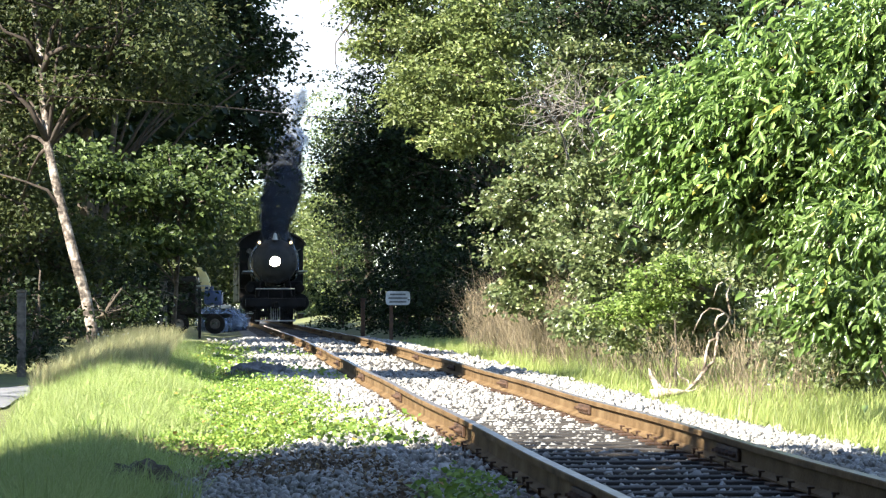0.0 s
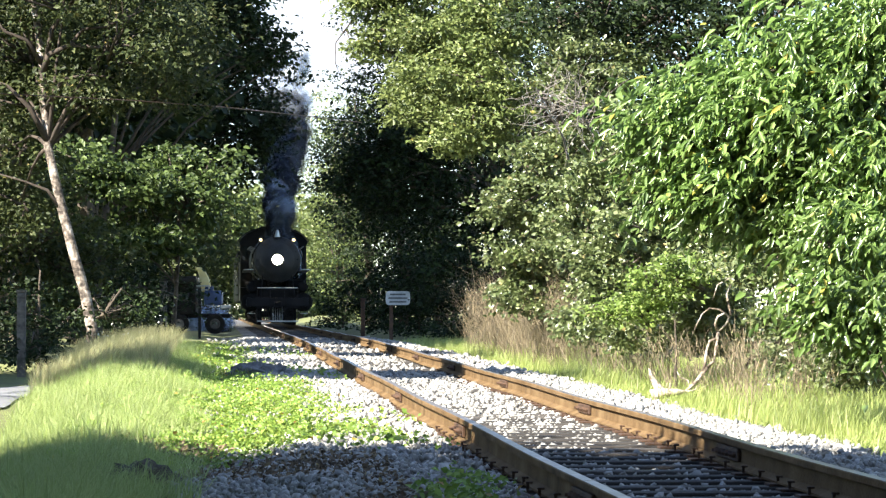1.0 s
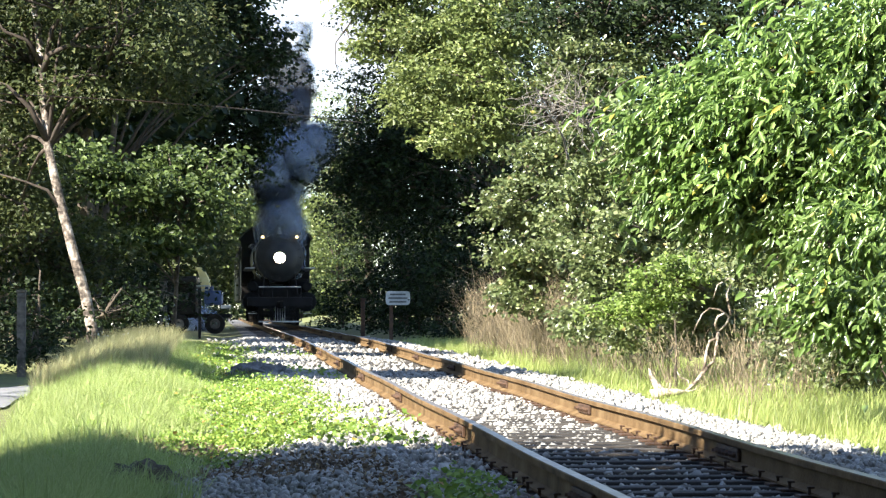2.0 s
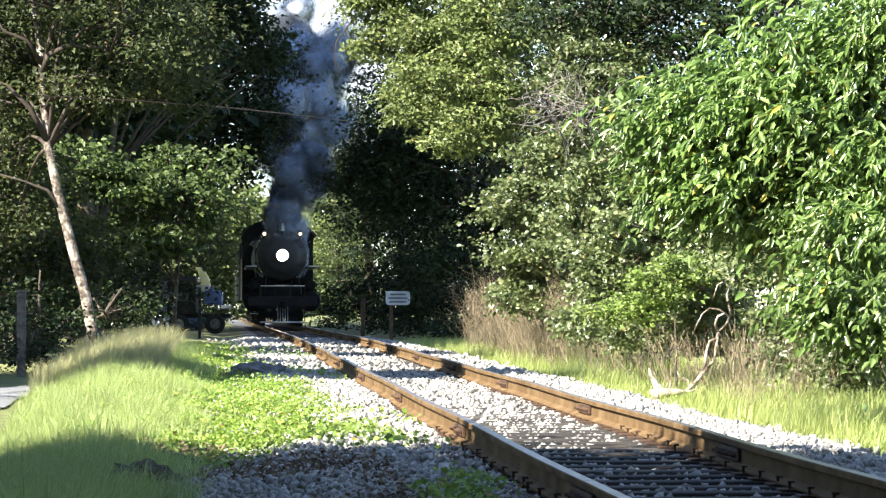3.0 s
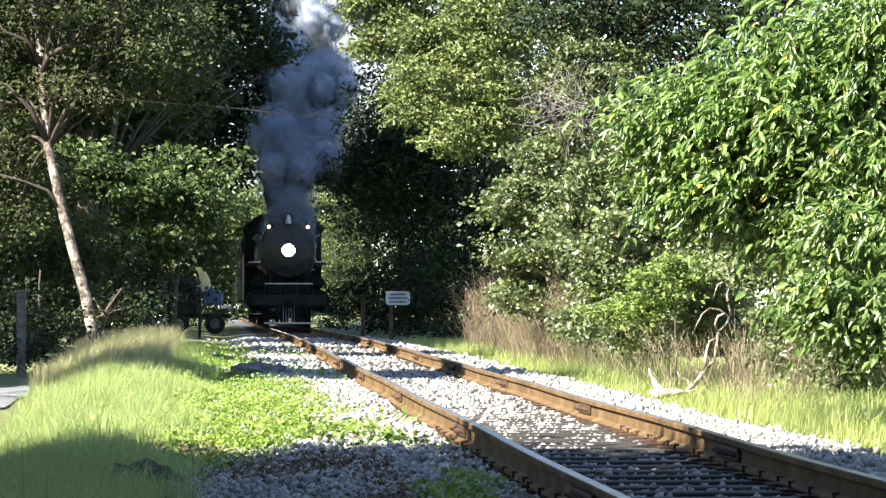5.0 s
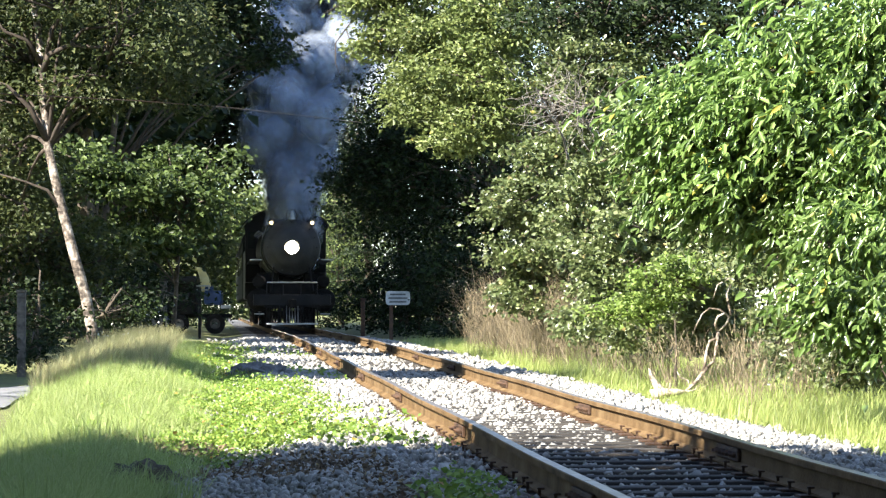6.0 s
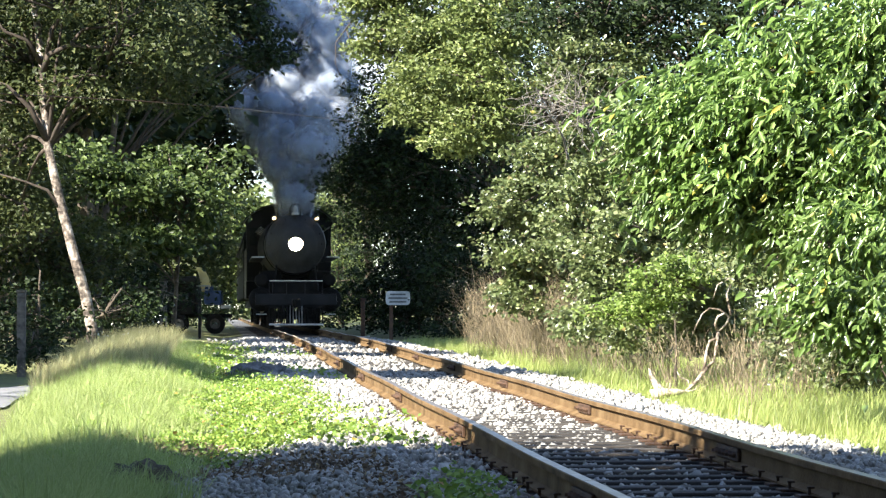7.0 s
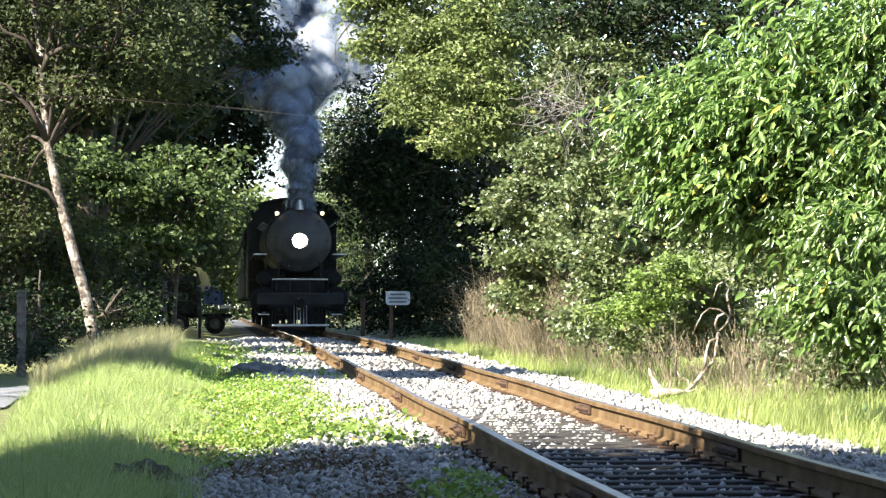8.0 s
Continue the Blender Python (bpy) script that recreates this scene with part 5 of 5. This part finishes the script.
dead = tagged(new("fallen_branch"), "bleached bare fallen branch lying in the grass", "branch")
bent("bough", dead, M_DEADWOOD, [
    ([(2.373, 39.00, -0.043), (2.392, 39.00, -0.121), (2.438, 39.00, -0.212), (2.490, 38.90, -0.288), (2.541, 38.90, -0.340)], 0.012, 0.066),
    ([(2.399, 38.90, -0.365), (2.490, 38.90, -0.333), (2.587, 38.80, -0.318), (2.677, 38.80, -0.311), (2.781, 38.80, -0.311)], 0.080, 0.020),
    ([(2.781, 38.80, -0.311), (2.845, 38.80, -0.247), (2.917, 38.90, -0.184), (2.963, 38.90, -0.119), (3.034, 38.90, -0.035)], 0.021, 0.024),
    ([(2.969, 38.90, -0.113), (3.008, 38.90, 0.004), (3.029, 39.00, 0.139), (3.076, 39.10, 0.268), (3.154, 39.10, 0.294), (3.174, 39.10, 0.372)], 0.016, 0.015),
    ([(3.034, 38.90, -0.035), (3.098, 38.80, 0.038), (3.123, 38.80, 0.167), (3.151, 38.90, 0.283), (3.174, 39.10, 0.372)], 0.019, 0.015),
    ([(3.174, 39.10, 0.372), (3.133, 39.00, 0.464), (3.159, 39.00, 0.548), (3.237, 39.00, 0.588), (3.304, 39.10, 0.548), (3.265, 39.10, 0.457), (3.187, 39.10, 0.385)], 0.016, 0.010),
    ([(3.250, 39.00, 0.588), (3.172, 39.00, 0.633), (3.068, 39.00, 0.646), (2.983, 39.00, 0.581), (2.918, 39.00, 0.451), (2.866, 39.00, 0.334)], 0.012, 0.005),
    ([(2.567, 38.90, -0.340), (2.613, 39.00, -0.264), (2.619, 39.00, -0.212)], 0.022, 0.010),
    ([(2.840, 38.90, -0.288), (2.835, 39.20, -0.190), (2.744, 39.20, -0.151), (2.705, 39.20, -0.086)], 0.009, 0.004),
    ([(2.781, 38.80, -0.311), (2.877, 38.70, -0.283), (2.928, 38.70, -0.231)], 0.012, 0.005)])
bent("twig", dead, M_DEADWOOD, [
    ([(3.332, 39.20, 0.568), (3.288, 39.30, 0.817), (3.380, 39.30, 1.026), (3.609, 39.30, 1.092), (3.891, 39.30, 1.105)], 0.016, 0.006),
    ([(3.380, 39.30, 1.026), (3.175, 39.20, 0.914), (3.123, 39.20, 0.751)], 0.012, 0.005),
    ([(3.891, 39.30, 1.105), (3.959, 39.20, 1.012), (3.920, 39.20, 0.881)], 0.010, 0.004)])

# bare grey tangle among the vines
def bare_tangle(x, y, z, count, reach, seed):
    """Crooked dead twigs that spring from one stem."""
    rg = random.Random(seed)
    g = ground_at(x + 1.2, y + 5)
    ob = tagged(new("dead_shrub"), "bare grey tangle of dead twigs among the vines", "shrub")
    stem = [(x + 1.2, y + 5, g - 0.05), (x + 1.1, y + 4.4, g + (z - g) * 0.4), (x + 0.5, y + 2.0, g + (z - g) * 0.85), (x, y, z)]
    part("stem", tube(bmesh.new(), stem, [0.03, 0.026, 0.02, 0.01], 7), M_DEADTWIG, ob, smooth=True)
    for k in range(count):
        p = Vector(stem[3]).lerp(Vector(stem[2]), rg.random() * 0.6)
        d = Vector((rg.gauss(0, 1), rg.gauss(-0.3, 0.5), rg.gauss(0.25, 0.8))).normalized()
        pts = [p.copy()]
        for j in range(5):
            d = (d + Vector((rg.gauss(0, 0.35), rg.gauss(0, 0.3), rg.gauss(-0.05, 0.35)))).normalized()
            p = p + d * reach * rg.uniform(0.12, 0.28)
            pts.append(p.copy())
        r0 = rg.uniform(0.004, 0.008)
        part("twig", tube(bmesh.new(), pts, [r0 * (1 - 0.14 * j) for j in range(6)], 5), M_DEADTWIG, ob, smooth=True)
    return ob


bare_tangle(1.95, 50.5, 3.75, 46, 0.9, 3)
bare_tangle(1.45, 53.0, 4.1, 40, 0.8, 4)

# bare twigs hanging before the sky
hang = tagged(new("broken_limb"), "bare drooping broken limb against the sky", "branch")
bent("twig", hang, M_TWIG, [
    ([(2.2, 66.2, 5.8), (-0.272, 68.00, 6.740), (-0.980, 70.00, 6.803), (-1.680, 70.00, 6.862), (-2.007, 70.00, 6.453), (-2.217, 70.00, 6.162), (-2.228, 70.00, 5.753), (-2.147, 70.00, 5.520)], 0.03, 0.006),
    ([(-1.680, 70.00, 6.862), (-2.147, 70.00, 6.943), (-2.497, 70.00, 6.745)], 0.015, 0.005),
    ([(-2.007, 70.00, 6.453), (-1.855, 70.00, 5.987), (-1.937, 70.00, 5.753)], 0.012, 0.005),
    ([(-1.680, 70.00, 6.862), (-1.447, 70.00, 7.270), (-2.147, 70.00, 7.177), (-2.672, 70.00, 7.095)], 0.02, 0.006)])

# overhead wire
wire = tagged(new("overhead_wire"), "thin dark utility cable strung across the line", "cable")
bent("cable", wire, M_DARKRUST, [([(-7.841, 52.00, 4.002), (-6.521, 54.00, 4.051), (-5.210, 57.00, 4.156), (-4.228, 66.00, 4.583), (-3.523, 80.00, 5.250), (-2.498, 104.00, 6.396)], 0.008, 0.012)])

# machine parked beside the line
chip = tagged(new("wood_chipper"), "parked machine with a raised yellow discharge chute and dark body", "machine")
cx, cy = -8.55, 118.0
cz = ground_at(cx, cy)
chip.location = (cx, cy, cz)
part("body", box(bmesh.new(), (-0.55, 0.3, 1.22), (1.05, 1.8, 1.15), 0.05), M_SOOT, chip)
part("hood", box(bmesh.new(), (-0.60, 0.2, 1.86), (1.25, 2.0, 0.26), 0.08), M_BLACK, chip)
part("side_panel", box(bmesh.new(), (-0.62, -0.62, 1.28), (0.70, 0.03, 0.30), 0.01), M_POST, chip, "dull grey panel")
bm = bmesh.new()
box(bm, (0.10, 0.0, 1.66), (0.66, 0.5, 0.05), 0.01)
box(bm, (0.10, 0.0, 1.52), (0.66, 0.5, 0.04), 0.01)
for q in (-0.22, 0.42):
    box(bm, (q, -0.22, 1.59), (0.05, 0.05, 0.14), 0.01)
part("tray", bm, M_WHITE, chip, "pale flat tray")
bm = bmesh.new()
rings = []
for k, (x, z, w) in enumerate(((0.20, 1.62, 0.17), (0.22, 1.80, 0.17), (0.16, 2.08, 0.16), (0.06, 2.34, 0.13), (-0.06, 2.47, 0.09), (-0.17, 2.47, 0.06))):
    rings.append([bm.verts.new((x + a * w, b * 0.13, z + abs(a) * 0.0)) for a, b in ((-1, -1), (1, -1), (1, 1), (-1, 1))])
for r0, r1 in zip(rings, rings[1:]):
    for j in range(4):
        bm.faces.new((r0[j], r0[(j + 1) % 4], r1[(j + 1) % 4], r1[j]))
bm.faces.new(rings[0][::-1]), bm.faces.new(rings[-1])
bmesh.ops.bevel(bm, geom=list(bm.edges), offset=0.02, segments=1, affect="EDGES")
bmesh.ops.translate(bm, verts=bm.verts, vec=(0.08, 0, -0.16))
part("chute", bm, M_YELLOW, chip, "yellow curved chute, colour brightened for sunlight")
bm = box(bmesh.new(), (0.55, 0.2, 1.25), (0.62, 0.9, 0.5), 0.08)
box(bm, (0.40, 0.1, 1.52), (0.30, 0.5, 0.25), 0.05)
part("engine_cover", bm, M_BLUE, chip, "blue engine cover")
part("bumper", box(bmesh.new(), (0.98, 0.0, 0.93), (0.36, 0.12, 0.12), 0.03), M_WHITE, chip, "white end plate")
part("chassis", box(bmesh.new(), (0.1, 0.3, 0.62), (2.1, 1.0, 0.14), 0.03), M_SOOT, chip)
for q in (-0.6, 0.65):
    bm = lathe(bmesh.new(), (q, -0.55, 0.34), (0, -1, 0), [(-0.1, 0.2), (-0.1, 0.32), (-0.06, 0.35), (0.06, 0.35), (0.10, 0.32), (0.10, 0.2), (0.05, 0.18)], 24)
    wh = part("wheel", bm, M_SOOT, chip)
    part("rim", lathe(bmesh.new(), (q, -0.60, 0.34), (0, -1, 0), [(0, 0.18), (0.03, 0.16), (0.04, 0.05)], 16), M_POST, wh)


def post(name, label, x, y, top, wide, mat):
    g = ground_at(x, y)
    ob = tagged(new(name), label, "post")
    ob.location = (x, y, g)
    part("shaft", box(bmesh.new(), (0, 0, (top - g) / 2 - 0.1), (wide, wide, top - g + 0.2), wide * 0.12), mat, ob)
    part("cap", box(bmesh.new(), (0, 0, top - g + 0.02), (wide * 1.15, wide * 1.15, 0.04), 0.01), mat, ob)
    return ob


post("marker_post", "thin dark steel post beside the track", -7.25, 101.0, 1.25, 0.09, M_BLACK)
post("wooden_post", "old grey wooden post among weeds", -8.25, 100.0, 1.45, 0.20, M_POST)
post("wooden_post", "short dark post beyond the track", -2.4, 101.5, 0.95, 0.13, M_DARKRUST)
post("wooden_post", "grey wooden post behind the roadside grass", -6.99, 56.2, 0.92, 0.14, M_POST)



# ---- smoke ----
def smoke_shape(seed, radius):
    """A lumpy billow: a dense core in three thin veils."""
    off = Vector((seed * 7.3, seed * 3.1, seed))
    verts, faces, dense = [], [], []
    bm = bmesh.new()
    bmesh.ops.create_icosphere(bm, subdivisions=3, radius=1.0)
    bm.verts.index_update()
    ways = [v.co.normalized() for v in bm.verts]
    tri = np.array([[v.index for v in f.verts] for f in bm.faces])
    bm.free()
    for k, (r, a) in enumerate(((0.62, 1.6), (0.78, 0.42), (0.90, 0.26), (1.0, 0.15))):
        for d in ways:
            n1 = noise.noise(d * 1.3 + off)
            n2 = 1 - abs(noise.noise(d * 2.6 + off * 2)) * 2
            n3 = noise.noise(d * 6.0 + off * 3 + Vector((k, 0, 0)))
            verts.append(d * radius * r * (1 + 0.30 * n1 + 0.13 * n2 + 0.07 * n3))
        faces.append(tri + k * len(ways))
        dense += [a] * len(ways)
    return np.array(verts), np.concatenate(faces), dense


def smoke_mesh(seed, radius, mat):
    v, f, dense = smoke_shape(seed, radius)
    me = mesh_np(v, f, mat, True)
    me.attributes.new("veil", "FLOAT", "POINT").data.foreach_set("value", dense)
    return me


plume = tagged(new("smoke_plume"), "billowing coal smoke and steam rising from the chimney", "smoke", kind="stuff")
SPEED, FRONT0, CHIMNEY = 5.63, 150.05, 1.05


def front_y(t):
    return FRONT0 - SPEED * t


puff_meshes = {}
for mk, mat in (("dark", M_SMOKEDARK), ("mid", M_SMOKEMID), ("pale", M_SMOKEPALE)):
    for size in range(3):
        for v in range(2):
            puff_meshes[mk, size, v] = smoke_mesh(v + size * 2 + 1, (0.46, 0.72, 0.98)[size], mat)
puffs = []
rp = random.Random(5)
PUFF_START, PUFF_END, PER_SECOND = -3.0, 8.0, 26
for k in range(int((PUFF_END - PUFF_START) * PER_SECOND)):
    te = round((PUFF_START + (k + rp.random()) / PER_SECOND) * 30) / 30
    u = rp.random()
    heavy = 1.0 < te < 6.8
    size = 0 if u < (0.25 if heavy else 0.6) or te > 6.95 else 1 if u < 0.65 or not heavy else 2
    shade = u * 7 % 1
    # the pale run holds the sunlit head's brightness in its colour
    if te < -1.6 or 5.7 < te < 7.1:
        kind = "pale" if shade < (0.8 if te > 0 else 0.6) else "mid"
    else:
        kind = "dark" if shade < (0.7 if te < 1.3 else 0.16 if te < 3.2 else 0) else "mid"
    ob = part("smoke_puff", puff_meshes[kind, size, k % 2], None, plume)
    r, a = math.sqrt(rp.random()), rp.uniform(0, 2 * math.pi)
    puffs.append((ob, te, r * math.cos(a), r * math.sin(a), rp.uniform(0.85, 1.15), rp.uniform(-60, 60)))


# steam left drifting low beside the line
wisps = tagged(new("steam_wisp"), "thin pale steam drifting low beside the line", "steam", kind="stuff")
wisp_rows = []
for k in range(6):
    ob = part("steam_puff", puff_meshes["mid", k % 2, k % 2], None, wisps)
    wisp_rows.append((ob, rp.uniform(-9.6, -8.4), rp.uniform(133, 142), rp.uniform(-0.1, 0.45), rp.uniform(0.5, 0.9)))


def puff_place(t, te, a, b, vy):
    """A puff rides inside the smokebox until it leaves the chimney, then rises and spreads."""
    if t <= te:
        y = front_y(t) + (CHIMNEY if te - t < 0.02 else 5.0)
        return track_x(y), y, 2.8 if te - t >= 0.02 else 3.5
    age = t - te
    y0 = front_y(te) + CHIMNEY
    burst = float(step(0.9, 1.3, te))
    late = float(step(3.2, 6.0, te))
    rise = (2.7 + 2.0 * burst - 1.5 * late) * vy * age / (1 + 0.10 * age)
    grow = (0.45 + 0.62 * burst + 0.42 * late) * (1 - math.exp(-rise / (1.9 + 1.2 * late))) * (1 - 0.65 * float(step(6.7, 7.1, te)))
    drift = age * (0.12 + 0.62 * burst - 0.85 * late)
    # the exhaust keeps some of the engine's way at first
    carry = SPEED * 0.8 * (1 - math.exp(-age / 0.8))
    y = y0 - carry + b * grow * 1.2
    return track_x(y0 - carry) + a * grow * 1.75 + drift, y, 3.5 + 0.75 * min(1, age * 5) + rise


def motions():
    times = [k * 0.25 for k in range(33)]
    turn = math.degrees(math.atan(-SLOPE))
    for thing, back in ((loco, 0.0), (tender, 13.2), (coach, 21.4), (second_coach, 44.9)):
        rows = []
        for t in (0, 2, 4, 6, 8):
            y = front_y(t) + back * math.cos(radians(turn))
            rows.append((t, pose(track_x(y) - 0.08, y, 0, 0, 0, turn)))
        walk(thing, rows)
    for axle, q, radius in wheels:
        rows = []
        step_t = 0.22 if radius > 0.7 else 0.11
        n = int(8 / step_t) + 1
        for k in range(n + 1):
            t = 8.0 * k / n
            rows.append((t, pose(0, q, radius, math.degrees(SPEED * t / radius) + 10)))
        walk(axle, rows)
    for ob, x, y, z, v in wisp_rows:
        walk(ob, [(t, pose(x - v * t, y, z + 0.04 * t, 0, 0, 8 * t)) for t in (0, 2, 4, 6, 8)])
    for ob, te, a, b, vy, spin in puffs:
        keys = sorted({0.0, 8.0, *[t for t in times if te - 0.3 < t < te + 7 and (t < te + 1.6 or t % 0.5 == 0) and (abs(t - te) > 0.12) and not te - 0.9 < t < te]})
        if te > 0.05:
            keys = sorted({*keys, te, max(0.0, te - 0.1), max(0.0, te - 0.2), max(0.0, te - 0.4), max(0.0, te - 0.8)} if te < 7.9 else keys)
        walk(ob, [(t, pose(*puff_place(t, te, a, b, vy), spin * 0.3 * max(0, t - te), spin * 0.2 * max(0, t - te), spin)) for t in keys])


motions()
